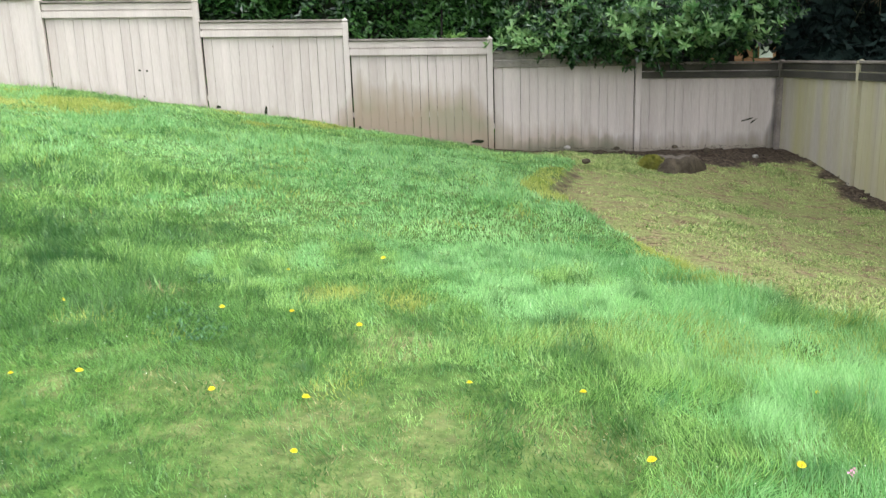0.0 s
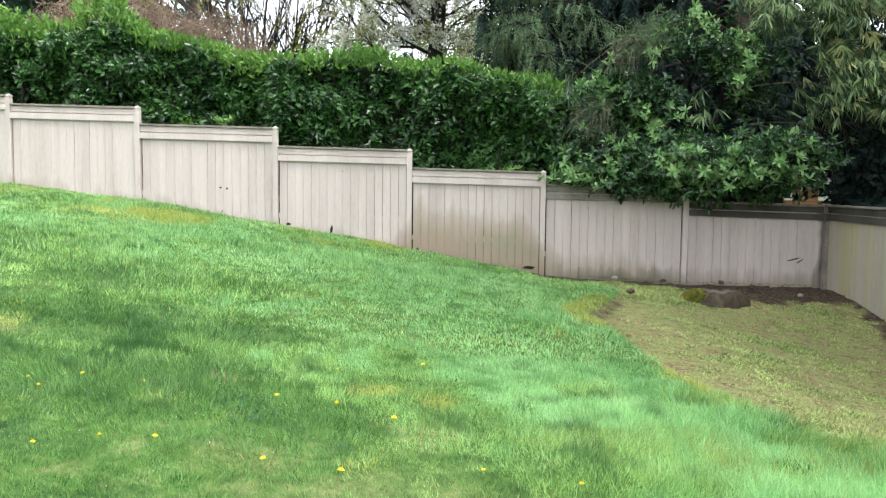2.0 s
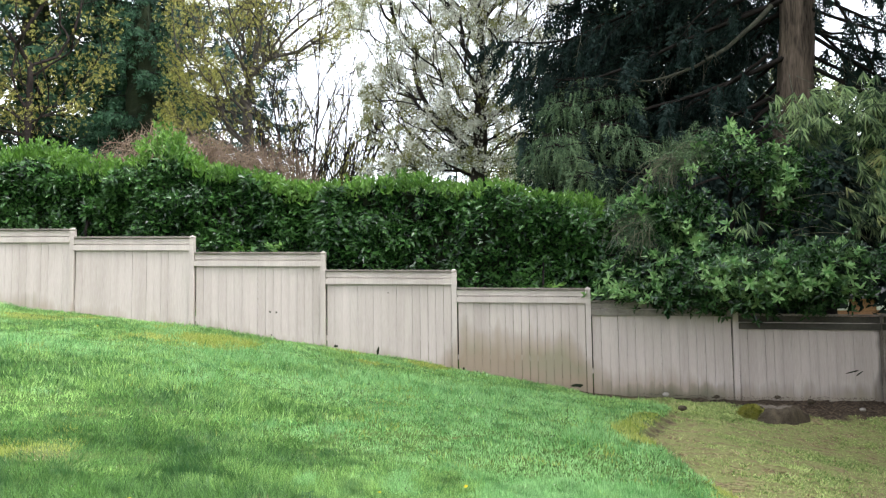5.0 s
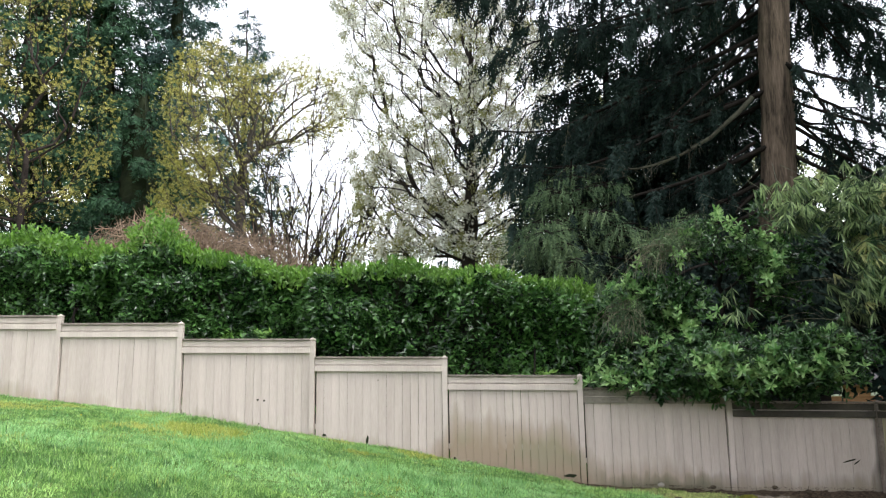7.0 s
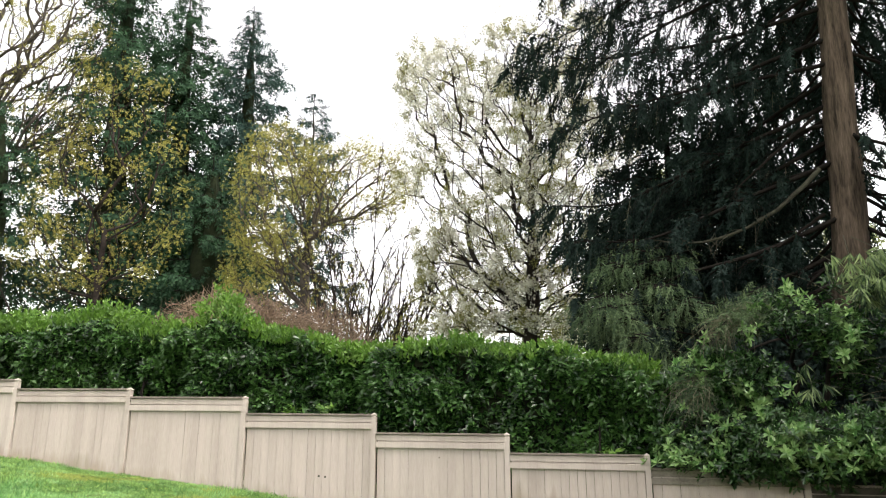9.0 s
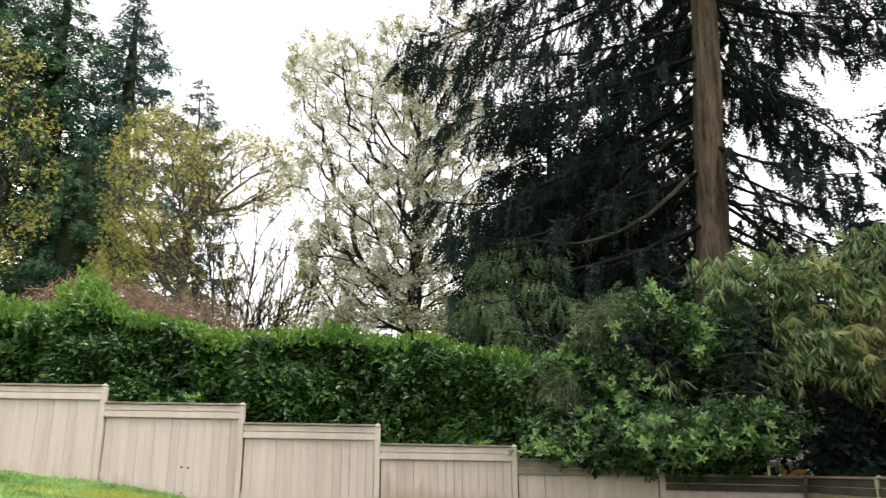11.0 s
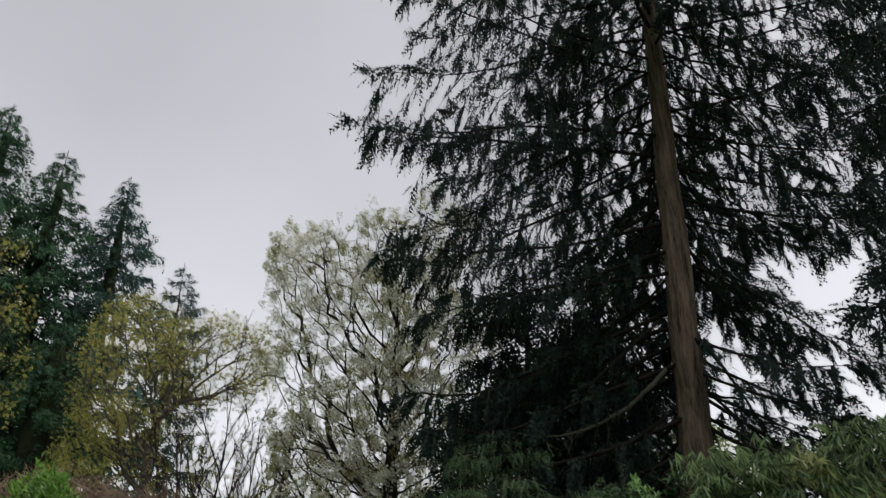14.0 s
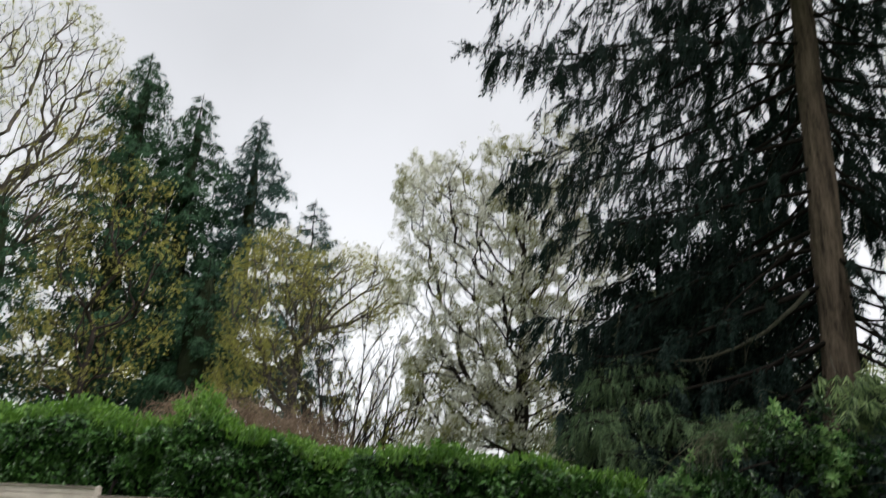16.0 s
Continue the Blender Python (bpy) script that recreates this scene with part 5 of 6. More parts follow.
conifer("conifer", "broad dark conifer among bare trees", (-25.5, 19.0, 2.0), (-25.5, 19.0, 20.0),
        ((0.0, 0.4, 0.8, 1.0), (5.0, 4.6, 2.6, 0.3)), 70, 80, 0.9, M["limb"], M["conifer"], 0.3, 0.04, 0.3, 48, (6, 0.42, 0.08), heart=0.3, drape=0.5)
conifer("conifer", "small conifer seen between the trees", (0.2, 26.0, -0.5), (0.2, 26.0, 9.5),
        ((0.0, 0.5, 1.0), (1.8, 1.4, 0.2)), 36, 30, 0.6, M["limb"], M["conifer"], 0.14, 0.05, 0.25, 49, (8, 0.36, 0.06))
conifer("conifer", "young dark conifer at the end of the brush", (16.5, 4.0, -1.0), (16.6, 4.0, 9.0),
        ((0.0, 0.5, 1.0), (2.4, 1.7, 0.2)), 44, 45, 0.6, M["limb"], M["fir"], 0.16, 0.08, 0.3, 50, (9, 0.36, 0.05))

_r, _q = np.random.default_rng(21), np.random.default_rng(22)


def notched(p):
    """Keeps a crown's points but for bites out of its edge."""
    bites = ((-0.2, 17.4, 0.95), (-3.1, 12.3, 1.0), (-2.6, 9.4, 1.0), (0.8, 19.0, 0.7), (1.2, 4.6, 0.9))
    return p[np.all([np.hypot(p[:, 0] - x, p[:, 2] - z) > r for x, z, r in bites], axis=0)]


leafy_tree("cherry_tree", "tall old fruit tree in white blossom", (1.9, 13.0, -0.5), (2.3, 13.0, 9.0),
           notched(np.concatenate([egg((1.2, 13.0, 11.6), (4.0, 3.0, 6.4), 1700, _r, 0.15), egg((3.4, 13.0, 12.4), (3.0, 2.5, 6.3), 560, _r, 0.15),
                                   egg((-1.5, 13.0, 15.2), (1.4, 1.4, 1.8), 110, _r, 0.3), egg((-0.2, 13.0, 7.0), (1.9, 2.0, 2.8), 380, _r, 0.2), egg((3.0, 13.0, 6.5), (2.0, 1.6, 2.2), 180, _r, 0.2), egg((-0.3, 12.6, 4.9), (1.8, 1.4, 1.2), 110, _r, 0.2)])),
           M["cherry_bark"], [(M["blossom"], 10500, 0.118, 1), (M["blossom_leaf"], 6000, 0.105, 1)], spread=0.8, bunch=3, sides=4, thick=0.0072, power=0.47, seed=51, step=0.4,
           path_cost=0.52, bend=0.10, climb=1.2, clump=0.34)
leafy_tree("maple_tree", "maple in yellow-green spring flower", (-8.7, 20.0, 0.5), (-8.7, 20.0, 10.0),
           np.concatenate([egg((-10.2, 20.0, 13.4), (2.4, 2.6, 3.9), 520, _r, 0.35), egg((-6.6, 20.0, 14.0), (3.2, 2.2, 2.1), 380, _r, 0.3), egg((-11.0, 20.0, 9.6), (1.6, 2.0, 3.0), 220, _r, 0.3)]),
           M["maple_bark"], [(M["maple"], 11500, 0.074, 1)], leaf_from=5.0, spread=2.6, thick=0.011, power=0.46, seed=52, step=0.45, path_cost=0.55, bend=0.08, climb=0.5)


def fan_tree(name, label, base, stems, tall, lean, seed, bark, forks=2, girth=0.15, buds=2600, bud=0.055, fork_from=0.28, depth_lean=0.2):
    """A tree of straight stems that spread from one foot, each forking into straight twigs, forks times over."""
    rng = np.random.default_rng(seed)
    root = thing(name, base, label, "tree")
    tips = []

    def grow(p, d, length, thick, depth, lines):
        s = np.linspace(0, 1, 6 if depth else 4)[:, None]
        bow = rng.normal(0, 0.018, 3) * length
        pts = p + d * length * s + (bow + np.array([0, 0, 0.05 * length])) * s ** 2
        lines.append((pts, thick * (1 - 0.75 * s[:, 0]) + 0.009))
        if depth == 0:
            tips.append(pts[1:])
            return
        many = 8 if depth == forks else 5
        for k in range(many):
            q = fork_from + (1 - fork_from) * min(1.0, (k + rng.random()) / (many - 1))
            at = np.array([np.interp(q, s[:, 0], pts[:, c]) for c in range(3)])
            way = unit(d + rng.normal(0, 0.36, 3) + (0, 0, 0.1))
            grow(at, way, length * rng.uniform(0.28, 0.5), thick * 0.5 * (1.1 - 0.5 * q), depth - 1, lines)

    twigs = []
    for k in range(stems):
        u = (k + rng.uniform(0.2, 0.8)) / stems
        d = unit(np.array([lean[0] + (lean[1] - lean[0]) * u, rng.normal(0, depth_lean), 1.0]))
        mine = []
        grow(np.array([0.25 * (u - 0.5), rng.normal(0, 0.1), -0.1]), d, tall * rng.uniform(0.7, 1.0) / max(d[2], 0.75), girth * rng.uniform(0.6, 1.1), forks, mine)
        v, f = tubes(mine[:1], 8)
        shape("stem", v, [f], bark, root, smooth=True)
        twigs += mine[1:]
    v, f = tubes(twigs, 3)
    tagged(shape("branchwork", v, [f], bark, root, smooth=True), kind="stuff")
    pool = np.concatenate(tips)
    at = pool[rng.integers(0, len(pool), buds)] + rng.normal(0, 0.9 * bud, (buds, 3))
    v, f = scattered(CLUSTER_V, CLUSTER_F, at, any_turn(buds, rng), bud * rng.uniform(0.55, 1.45, buds))
    tagged(shape("young_foliage", v, [f], M["maple"], root), kind="stuff")
    return root


fan_tree("bare_tree", "many-stemmed tree, nearly bare, with a few buds", (-6.0, 19.0, 0.4), 12, 8.0, (-0.20, 0.74), 53, M["cherry_bark"], 3, 0.12, buds=4000)
leafy_tree("maple_tree", "half-bare maple with drooping yellow flowers among conifers", (-18.6, 19.0, 1.6), (-18.6, 19.0, 12.0),
           np.concatenate([egg((-18.6, 19.0, 14.0), (4.0, 2.6, 7.2), 420, _r, 0.3), egg((-22.0, 19.0, 9.0), (3.0, 2.2, 4.0), 180, _r, 0.3)]),
           M["cherry_bark"], [(M["maple"], 4600, 0.080, 1)], leaf_from=7.5, spread=2.8, thick=0.012, power=0.46, seed=54, step=0.5,
           path_cost=0.5, bend=0.08, climb=0.4)
leafy_tree("bare_tree", "tall bare maple with a round crown of fine budding twigs", (-33.0, 23.0, 2.5), (-31.5, 23.0, 17.0),
           np.concatenate([egg((-29.8, 23.0, 26.0), (7.6, 4.5, 10.8), 2100, _q, 0.15), egg((-25.4, 23.0, 21.5), (3.4, 2.5, 5.0), 420, _q, 0.25)]),
           M["maple_bark"], [(M["maple"], 9000, 0.095, 1)], leaf_from=12.0, spread=1.3, thick=0.016, power=0.45, seed=55, step=0.6, path_cost=0.5, bend=0.08, climb=0.3, sides=4)
leafy_tree("far_tree", "pale green broadleaf tree beyond the fir", (9.5, 28.0, -1.0), (9.6, 28.0, 8.0),
           egg((9.6, 28.0, 10.0), (5.5, 3.5, 7.0), 260, _r, 0.3), M["maple_bark"], [(M["far_green"], 6000, 0.22, 2)], thick=0.02, seed=56, step=0.8)
leafy_tree("far_tree", "pale green broadleaf tree beyond the bamboo", (19.0, 30.0, -1.0), (19.0, 30.0, 7.0),
           egg((19.0, 30.0, 8.0), (5.5, 3.5, 6.0), 220, _r, 0.3), M["maple_bark"], [(M["far_green"], 3000, 0.26, 2)], thick=0.02, seed=57, step=0.8)
leafy_tree("far_tree", "low yellow-green tree behind the hedge", (3.6, 21.0, -0.7), (3.6, 21.0, 3.0),
           egg((3.6, 21.0, 4.8), (3.4, 2.0, 3.4), 160, _r, 0.3), M["maple_bark"], [(M["far_green"], 2000, 0.22, 2)], thick=0.015, seed=58, step=0.6)


# ---- corner: stump, stones, litter ----
def make_stump():
    rng = np.random.default_rng(12)
    at = (7.45, -1.6)
    gz = float(height(*at)) - 0.10
    root = thing("tree_stump", (*at, gz), "low grey sawn tree stump, mossy on one side", "stump")
    n, rows, v, f = 28, [(1.35, -0.12), (1.2, 0.02), (1.06, 0.10), (0.95, 0.15), (0.72, 0.175)], [], []
    a = np.arange(n) * 2 * np.pi / n
    lobes = 1 + 0.12 * np.sin(3 * a + 1) + 0.06 * np.sin(5 * a) + 0.035 * rng.normal(0, 1, n)
    for r, z in rows:
        ridge = 1 + (lobes - 1) * (1.4 if z < 0.1 else 0.8)
        v += [(0.36 * r * c * k, 0.32 * r * s * k, z + 0.02 * rng.normal()) for c, s, k in zip(np.cos(a), np.sin(a), ridge)]
    for k in range(len(rows) - 1):
        f += [(k * n + j, k * n + (j + 1) % n, k * n + n + (j + 1) % n, k * n + n + j) for j in range(n)]
    m = len(v)
    shape("stump_wood", v, [f], M["stump"], root, smooth=True)
    cap = v[m - n:] + [(0.02, 0, 0.15)]
    shape("sawn_top", cap, [[(j, (j + 1) % n, n) for j in range(n)]], M["sawn"], root, "weathered grey sawn face")
    lump = egg((-0.32, -0.06, 0.04), (0.20, 0.26, 0.15), 1500, rng, 0.9)
    lump = lump[lump[:, 2] > 0]
    v, f = scattered(CLUSTER_V, CLUSTER_F, lump, any_turn(len(lump), rng), rng.uniform(0.02, 0.045, len(lump)))
    shape("moss", v, [f], M["moss"], root, "yellow-green moss")
    return root


make_stump()


def make_stone(at, size, mat, name, label, category, seed):
    rng = np.random.default_rng(seed)
    bm = bmesh.new()
    bmesh.ops.create_icosphere(bm, subdivisions=2, radius=size)
    for vert in bm.verts:
        vert.co *= 1 + 0.22 * noise.noise(vert.co * 2.2 / size + Vector((seed, 0, 0)))
        vert.co.z *= 0.62
    ob = part(name, bm, mat, None, smooth=True)
    ob.location = (*at, float(height(*at)) - 0.03 + 0.3 * size)
    return tagged(ob, label, category, "stones in the corner")


for _k, (_x, _y, _s) in enumerate(((6.05, -0.45, 0.06), (6.9, -0.35, 0.05), (8.3, -0.7, 0.06), (5.98, -2.3, 0.065), (8.9, -1.2, 0.05), (7.9, -0.3, 0.05))):
    make_stone((_x, _y), _s, M["stone"] if _k in (0, 4) else M["stump"], "stone", "small dirty stone on dark soil", "stone", _k)


def make_litter():
    rng = np.random.default_rng(13)
    n = 7500
    x, y = rng.uniform(5.6, 9.6, n), -rng.random(n) ** 1.3 * 6.0
    ok = soiled(x, y) + 0.15 * rng.random(n) > 0.5
    x, y = x[ok], y[ok]
    n = len(x)
    z = height(x, y) - 0.05
    d = np.stack([rng.normal(0, 1, n), rng.normal(0, 1, n), rng.normal(0.1, 0.15, n)], -1)
    v, f = scattered([(-0.03, 0, 0), (0.03, 0, 0), (0.03, 1, 0.0), (-0.03, 1, 0), (0, 0.5, 0.07)], [(0, 1, 4), (1, 2, 4), (2, 3, 4), (3, 0, 4)],
                     np.stack([x, y, z], -1), turned(d, np.array([0, 0, 1.0]) + rng.normal(0, 0.2, (n, 3))), 0.010 + rng.exponential(0.020, n))
    return tagged(shape("twig_litter", v, [f], M["stump"]), "fallen twigs and bark chips on the soil", "litter", kind="stuff")


make_litter()


# ---- house seen under the shrub ----
def make_house():
    root = thing("house", (17.3, 20.0, -1.4), "low orange-brown timber house half hidden by shrubs", "house")
    bm = bmesh.new()
    bmesh.ops.create_cube(bm, size=1.0)
    bmesh.ops.scale(bm, vec=(3.0, 4.0, 2.6), verts=bm.verts)
    bmesh.ops.translate(bm, vec=(0, 2.1, 1.3), verts=bm.verts)
    part("wall", bm, M["timber"], root)
    form = bar_form("cladding_board", 3.0, 0.03, 0.16, M["timber"])
    for k in range(14):
        piece("cladding_board", form, root, pose(0, 0.085, 0.12 + 0.18 * k, -6, 0, 0))
    v = [(-2, -0.8, 2.45), (2, -0.8, 2.45), (2, 2.1, 3.4), (-2, 2.1, 3.4), (2, 5, 2.45), (-2, 5, 2.45),
         (-2, -0.8, 2.3), (2, -0.8, 2.3), (2, 2.1, 3.25), (-2, 2.1, 3.25), (2, 5, 2.3), (-2, 5, 2.3)]
    shape("roof", v, [[(0, 1, 2, 3), (3, 2, 4, 5), (6, 9, 8, 7), (9, 11, 10, 8), (0, 6, 7, 1), (4, 10, 11, 5), (1, 7, 8, 2), (2, 8, 10, 4), (0, 3, 9, 6), (3, 5, 11, 9)]], M["roof"], root)
    for x, wide in ((-0.75, 0.5), (0.85, 0.55)):
        pane_frame = piece("window", bar_form("window", wide, 0.08, 0.5, M["white"]), root, pose(x, 0.05, 2.1))
        if x < 0:
            piece("pane", bar_form("pane", wide - 0.16, 0.02, 0.34, M["glass"]), pane_frame, pose(0, -0.045, 0))
    return root


make_house()


# ---- dandelions ----
def make_dandelion():
    root = thing("dandelion", (0, 0, 0), "yellow dandelion flower in the lawn", "flower", "dandelions in the lawn")
    v, f = tubes([(np.array([(0, 0, -0.02), (0.004, 0, 0.02), (0, 0, 0.05)]), np.array([0.0025, 0.002, 0.002]))], 5)
    shape("stalk", v, [f], M["stem"], root)
    v, f = [], []
    for ring, (count, r, z) in enumerate(((16, 0.023, 0.052), (12, 0.017, 0.059), (7, 0.010, 0.064))):
        for k in range(count):
            a = (k + 0.4 * ring) * 2 * math.pi / count
            c, s, n = math.cos(a), math.sin(a), len(v)
            v += [(0, 0, 0.048), (r * (0.7 * c - 0.22 * s), r * (0.7 * s + 0.22 * c), z), (r * c, r * s, z + 0.002), (r * (0.7 * c + 0.22 * s), r * (0.7 * s - 0.22 * c), z)]
            f.append((n, n + 1, n + 2, n + 3))
    shape("flower_head", v, [f], M["petal"], root, "bright yellow flower head")
    return root


FLOWERS = ((1.29, -10.52), (1.23, -10.55), (1.38, -9.82), (1.47, -9.8), (1.81, -9.79), (2.61, -9.87), (2.8, -9.08), (3.29, -10.09), (2.01, -10.72), (2.26, -10.71), (2.8, -10.83), (3.15, -10.91), (3.16, -11.29), (4.19, -10.84), (3.76, -10.73), (4.31, -11.35), (5.15, -10.74), (4.8, -11.31), (-3.21, -1.94), (-0.49, -6.08), (1.24, -9.96), (1.38, -10.1), (2.95, -9.89), (3.36, -8.82), (1.79, -10.89))
first = make_dandelion()
for _k, (_x, _y) in enumerate(FLOWERS):
    _m = pose(_x, _y, float(height(_x, _y)) + 0.005, (_k * 37) % 35 - 17, (_k * 53) % 35 - 17, _k * 40) @ Matrix.Scale((0.75, 0.95, 0.85, 1.0)[_k % 4], 4)
    if _k == 0:
        first.matrix_world = _m
    else:
        copy_thing(first, _m)


# ---- grass ----
YELLOW_SPOTS = ((3.5, -9.62, 0.2), (-1.5, -1.6, 0.8), (-4.6, -1.4, 0.8), (-2.4, -2.2, 0.5), (1.2, -1.3, 0.5), (3.05, -9.5, 0.24), (4.8, -5.3, 0.2), (5.2, -4.3, 0.2), (5.3, -8.2, 0.2),
                (2.0, -0.6, 0.55), (0.6, -0.5, 0.4), (-2.6, -0.8, 0.6), (-4.2, -0.6, 0.6), (0.4, -9.0, 0.35))
BROWN_SPOTS = ((5.45, -4.9, 0.40), (5.75, -5.6, 0.42), (6.05, -6.3, 0.40), (5.4, -8.8, 0.25), (5.65, -7.9, 0.22), (6.9, -5.3, 0.3), (7.4, -3.2, 0.4), (8.3, -4.2, 0.3))
LUSH_SPOTS = ((4.2, -8.0, 1.4), (3.4, -6.2, 1.5), (4.4, -5.9, 0.9), (4.9, -9.4, 0.7), (2.0, -4.4, 1.6), (3.6, -3.2, 1.2), (-0.6, -2.8, 1.3), (5.4, -10.6, 0.8), (-3.0, -4.5, 1.2))
DEEP_SPOTS = ((1.2, -11.3, 0.9), (2.0, -11.5, 0.6), (0.4, -10.2, 0.8), (1.9, -10.7, 0.5), (1.4, -10.2, 1.0), (2.6, -10.3, 0.5), (0.6, -8.6, 0.9), (0.2, -7.0, 0.7), (2.1, -8.2, 0.5), (-1.6, -6.4, 0.9), (1.6, -6.2, 0.5), (2.4, -11.6, 0.8))
WEEDS = ((2.36, -9.22), (2.44, -9.34), (2.40, -9.88), (2.50, -9.96), (2.58, -10.02), (2.46, -10.10), (2.56, -10.16), (2.34, -10.02), (2.66, -10.12), (2.52, -10.28), (2.62, -10.26), (3.80, -9.92))


def yellowed(x, y):
    """How yellow the turf is."""
    edge = np.interp(y, EDGE_Y, EDGE_X)
    inside = edge - x
    rim = 1.3 * np.where((y > -6.0) & (y < -3.2), np.clip(1.5 - np.abs(inside - 0.15) / 0.17, 0, 1), 0) + np.exp(-(inside / 0.16) ** 4) * (y > -8.8) * (y < -7.6)
    return np.clip(np.maximum(rim, spotted(x, y, YELLOW_SPOTS)) + 1.6 * (bumps(x, y, 1.1, 61) * 0.55 + bumps(x, y, 0.25, 62) * 0.45 - 0.535), 0, 1)


def make_grass():
    rng = np.random.default_rng(17)
    near_lawn, far_lawn, all_round = (-0.8, 7.4, -12.6, -7.6), (-8.5, 9.65, -9.9, -0.06), (-14.0, 9.65, -22.0, -0.06)
    near_part, bare_part = (-1.0, 8.0, -12.8, -4.9), (4.8, 9.65, -10.7, -0.1)

    def blades(name, label, n, stretch, mat, tall, wide, keep, lean=0.5):
        x, y = rng.uniform(stretch[0], stretch[1], n), rng.uniform(stretch[2], stretch[3], n)
        r = 2.5 + np.clip(y + 12.5, 0, 13)
        inward = np.minimum(np.minimum(x - stretch[0], np.where(stretch[1] > 9, 9.0, stretch[1] - x)), y - stretch[2])
        inward = np.minimum(inward, np.where(stretch[3] < -5.0, stretch[3] - y, 9.0))
        ok = keep(x, y) & (rng.random(n) < inward / 1.3)
        x, y, r = x[ok], y[ok], r[ok]
        k = len(x)
        clump = bumps(x, y, 0.13, 41) * 0.75 + bumps(x, y, 0.9, 42) * 0.6
        long = 1 + 1.3 * np.clip((x - 3.6) / 2.0, 0, 1) * np.clip((-8.0 - y) / 1.5, 0, 1) + 0.5 * (bumps(x, y, 1.6, 43) > 0.62)
        tz = tall * (0.45 + clump) * long * rng.uniform(0.6, 1.25, k)
        sway = np.stack([bumps(x, y, 0.2, 44) - 0.5, bumps(x, y, 0.2, 45) - 0.5], -1) * 1.2
        d = np.stack([rng.normal(0, lean, k) + sway[:, 0], rng.normal(0, lean, k) + sway[:, 1], np.full(k, 1.0)], -1)
        w = wide * (0.6 + 0.055 * r) * rng.uniform(0.7, 1.3, k)
        z = height(x, y) - 0.012 - 0.11 * bareness(x, y)
        v, f = scattered(BLADE_V, BLADE_F, np.stack([x, y, z], -1), turned(d, rng.normal(0, 1, (k, 3)) + (0, 0, 0.4)), np.stack([w, tz, tz], -1))
        return tagged(shape(name, v, [f], mat), label, "grass", kind="stuff")

    thick_turf = lambda x, y: (bareness(x, y) < 0.5) & (soiled(x, y) < 0.5) & (0.62 * worn(x, y) + 0.6 * rng.random(len(x)) < 0.80) & (bumps(x, y, 0.11, 71) + 0.6 * rng.random(len(x)) > np.interp(y, (-10.0, -8.0), (0.40, 0.12)))
    green = lambda x, y: thick_turf(x, y) & (yellowed(x, y) < 0.25 + 0.5 * rng.random(len(x)))
    yellow = lambda x, y: thick_turf(x, y) & (yellowed(x, y) > 0.2 + 0.6 * rng.random(len(x)))
    tone = lambda x, y: 0.95 * spotted(x, y, LUSH_SPOTS) - 1.2 * spotted(x, y, DEEP_SPOTS) + np.interp(y, (-9.5, -7.0), (2.1, 1.3)) * (bumps(x, y, 0.55, 72) * 0.5 + bumps(x, y, 0.16, 73) * 0.5 - 0.5) + np.interp(y, (-9.5, -7.5), (0.0, 0.22)) + 0.5 * (rng.random(len(x)) - 0.5) \
        - 0.78 * np.clip((-9.0 - y) / 1.5, 0, 1) * np.clip((4.6 - x) / 2.0, 0, 1)
    kinds = (("lush bright green grass, long and wet", "grass_lush", lambda x, y: green(x, y) & (tone(x, y) > 0.38)),
             ("deep green tufts of lawn grass", "grass_dark", lambda x, y: green(x, y) & (tone(x, y) < -0.30)),
             ("uneven green lawn grass", "grass", lambda x, y: green(x, y) & (np.abs(tone(x, y) - 0.04) < 0.36)))
    for label, mat, keep in kinds:
        blades("lawn_grass", label, 520000, near_lawn, M[mat], 0.045, 0.032, keep)
        blades("lawn_grass", label + ", running up to the fence", 360000, far_lawn, M[mat], 0.050, 0.068, keep)
    blades("lawn_grass", "lawn grass all round the yard", 70000, all_round, M["grass"], 0.065, 0.11,
           lambda x, y: green(x, y) & ~((x > -1.0) & (x < 7.6) & (y > -12.4) & (y < -7.0)))
    blades("yellow_grass", "yellowed patches of lawn grass", 300000, near_lawn, M["grass_yellow"], 0.042, 0.036, yellow)
    blades("yellow_grass", "yellowed lawn grass near the fence", 300000, far_lawn, M["grass_yellow"], 0.05, 0.055, yellow)
    blades("dry_grass", "dry straw-coloured blades among the lawn", 150000, near_part, M["straw"], 0.032, 0.04,
           lambda x, y: (bareness(x, y) < 0.6) & (worn(x, y) > 0.25 + 0.45 * rng.random(len(x))), 1.1)
    blades("sparse_grass", "thin weedy grass on the bare corner", 180000, bare_part, M["weed"], 0.030, 0.080,
           lambda x, y: (bareness(x, y) > 0.5) & (soiled(x, y) < 0.5)
           & (rng.random(len(x)) > 0.04 + 1.15 * spotted(x, y, BROWN_SPOTS) + 1.1 * (bumps(x, y, 0.11, 52) - 0.5) + 0.5 * (bumps(x, y, 0.5, 49) - 0.5)), 1.2)
    blades("dead_leaves", "brown leaf scraps scattered on the bare corner", 16000, bare_part, M["brush_leaf"], 0.026, 0.13,
           lambda x, y: (bareness(x, y) > 0.5) & (soiled(x, y) < 0.8) & (bumps(x, y, 0.3, 53) + 0.6 * rng.random(len(x)) > 0.75), 2.5)
    blades("dry_grass", "dry clippings scattered on the bare corner", 40000, bare_part, M["straw"], 0.028, 0.10,
           lambda x, y: (bareness(x, y) > 0.5) & (soiled(x, y) < 0.6) & (bumps(x, y, 0.2, 50) + 0.5 * rng.random(len(x)) > 0.6), 2.5)


make_grass()


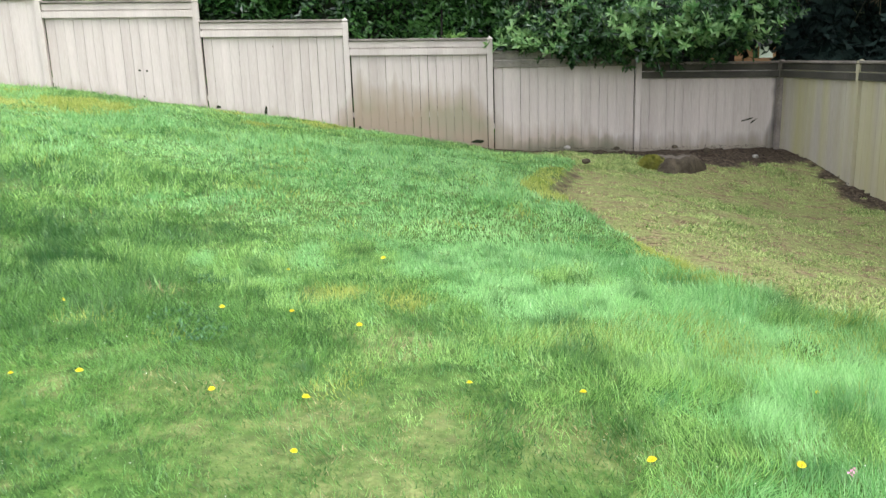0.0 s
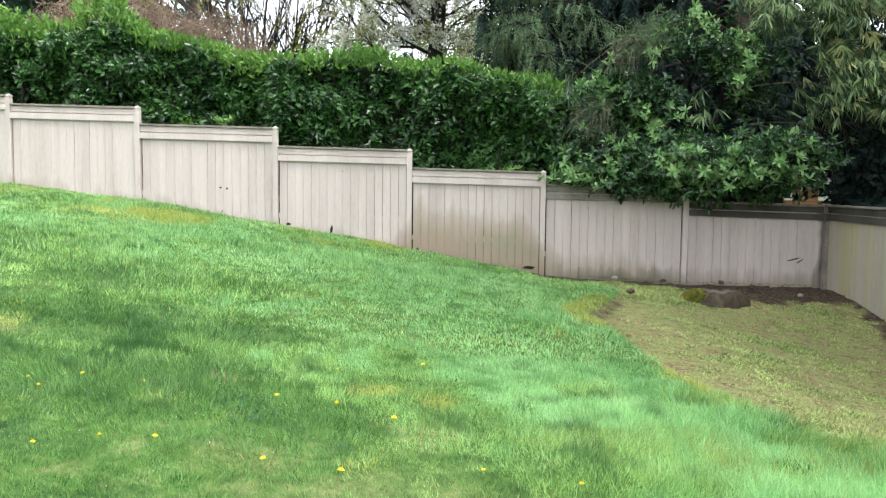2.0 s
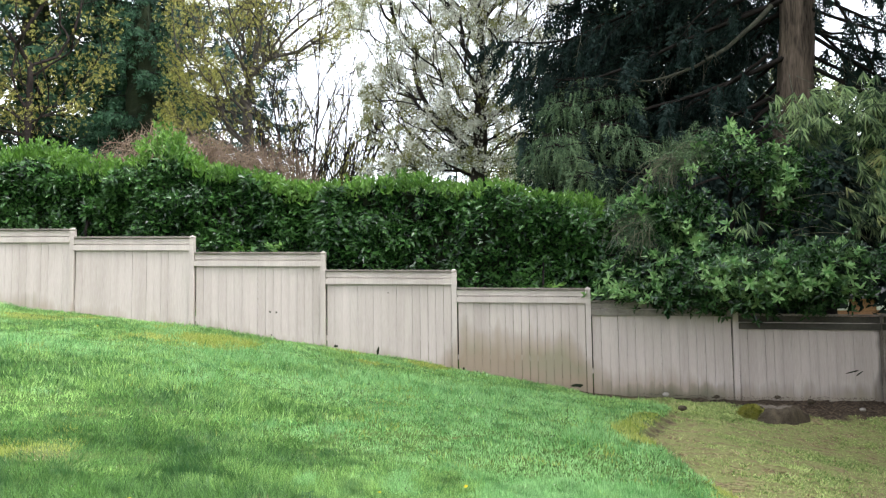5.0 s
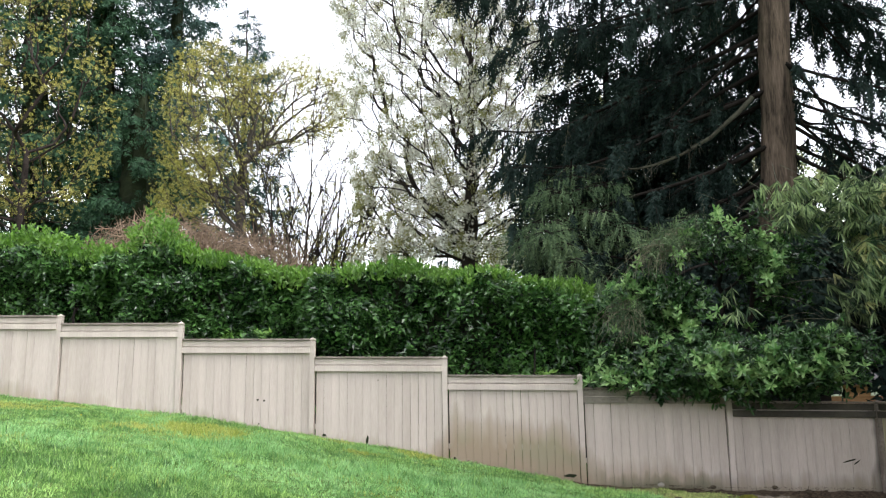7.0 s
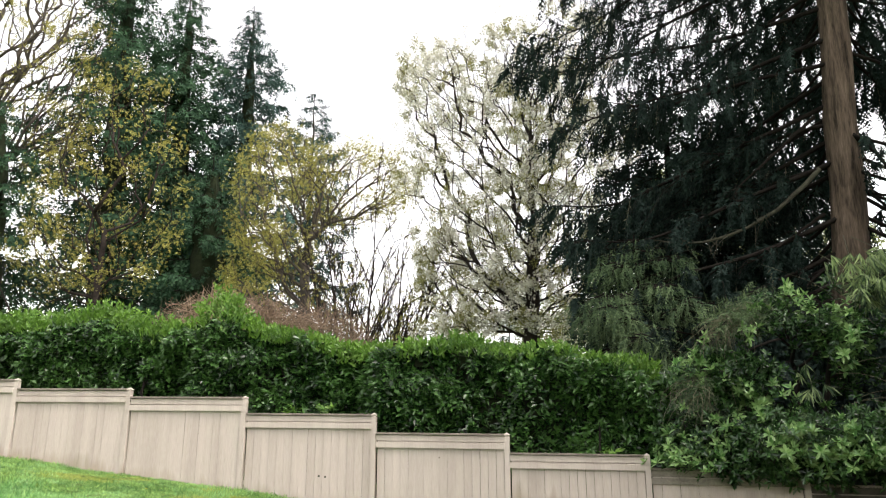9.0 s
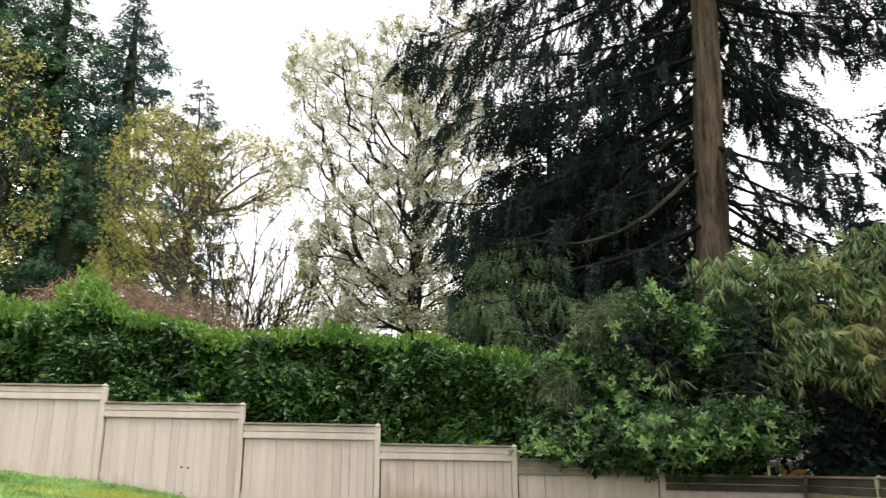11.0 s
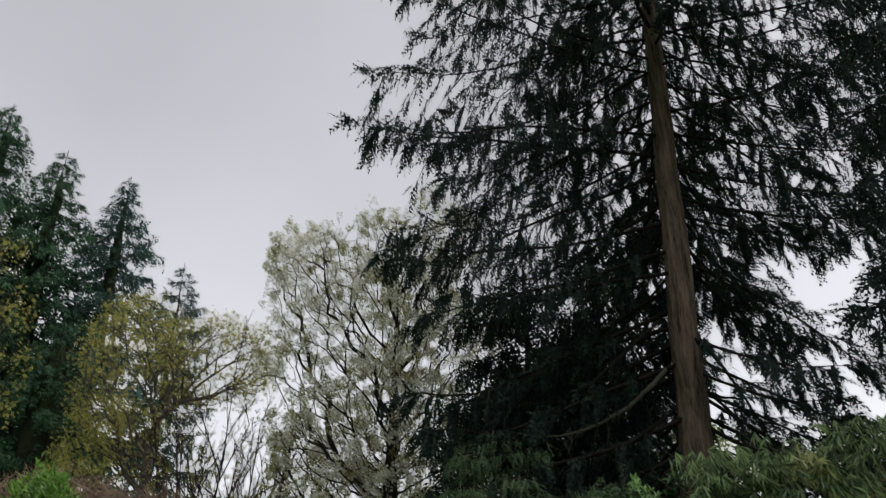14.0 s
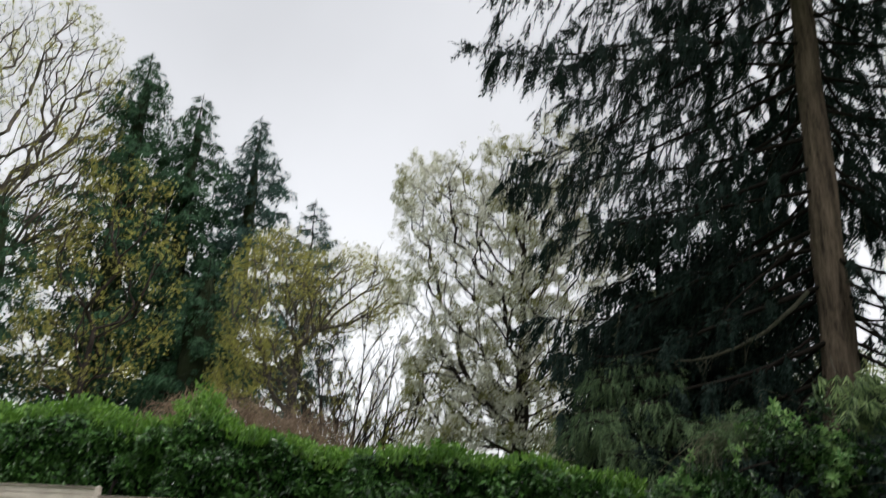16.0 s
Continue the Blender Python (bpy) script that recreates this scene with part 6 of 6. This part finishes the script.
def make_weed(x, y, seed):
    """A low tuft of jagged blue-green leaves."""
    rng = np.random.default_rng(seed)
    root = thing("weed", (x, y, float(height(x, y))), "blue-green broad-leaved weed tuft in the lawn", "weed", "weeds in the lawn")
    for k in range(24):
        a, up = k * 2.4 + rng.normal(0, 0.3), rng.uniform(0.25, 1.1)
        d = np.array([[math.cos(a), math.sin(a), up]])
        v, f = scattered(BROAD_V, BROAD_F, [(rng.normal(0, 0.035), rng.normal(0, 0.035), 0.015)], turned(d, np.array([[0, 0, 1.0]])), [rng.uniform(0.016, 0.038)])
        shape("leaf", v, [f], M["weed_leaf"], root)


for _k, (_x, _y) in enumerate(WEEDS):
    make_weed(_x, _y, 300 + _k)


def make_petals():
    """White petals blown onto the lawn."""
    rng = np.random.default_rng(23)
    n = 3600
    x, y = rng.uniform(-7.0, 6.0, n), -0.4 - 11.4 * rng.random(n) ** 0.7
    ok = (bareness(x, y) < 0.5) & (bumps(x, y, 1.2, 70) > 0.4)
    x, y = x[ok], y[ok]
    n = len(x)
    at = np.stack([x, y, height(x, y) + rng.uniform(0.01, 0.045, n)], -1)
    v, f = scattered(SMALL_LEAF_V, SMALL_LEAF_F, at, turned(rng.normal(0, 1, (n, 3)) * (1, 1, 0.3), np.array([0, 0, 1.0]) + rng.normal(0, 0.3, (n, 3))), rng.uniform(0.005, 0.010, n) * (1 + 0.08 * (y + 12)))
    return tagged(shape("fallen_petals", v, [f], M["blossom"]), "white petals scattered over the lawn", "petals", kind="stuff")


make_petals()


def make_pink_flower(x, y):
    root = thing("pink_flower", (x, y, float(height(x, y))), "faded pink flower lying in long grass", "flower")
    v, f = scattered(CLUSTER_V, CLUSTER_F, [(0, 0, 0.05), (0.012, 0.004, 0.058)], any_turn(2, np.random.default_rng(2)), [0.012, 0.009])
    shape("flower_head", v, [f], M["pink"], root)
    v, f = tubes([(np.array([(0, 0, -0.01), (0.003, 0, 0.02), (0, 0, 0.05)]), np.array([0.0025, 0.002, 0.002]))], 5)
    shape("stalk", v, [f], M["stem"], root)
    return root


make_pink_flower(4.93, -11.38)
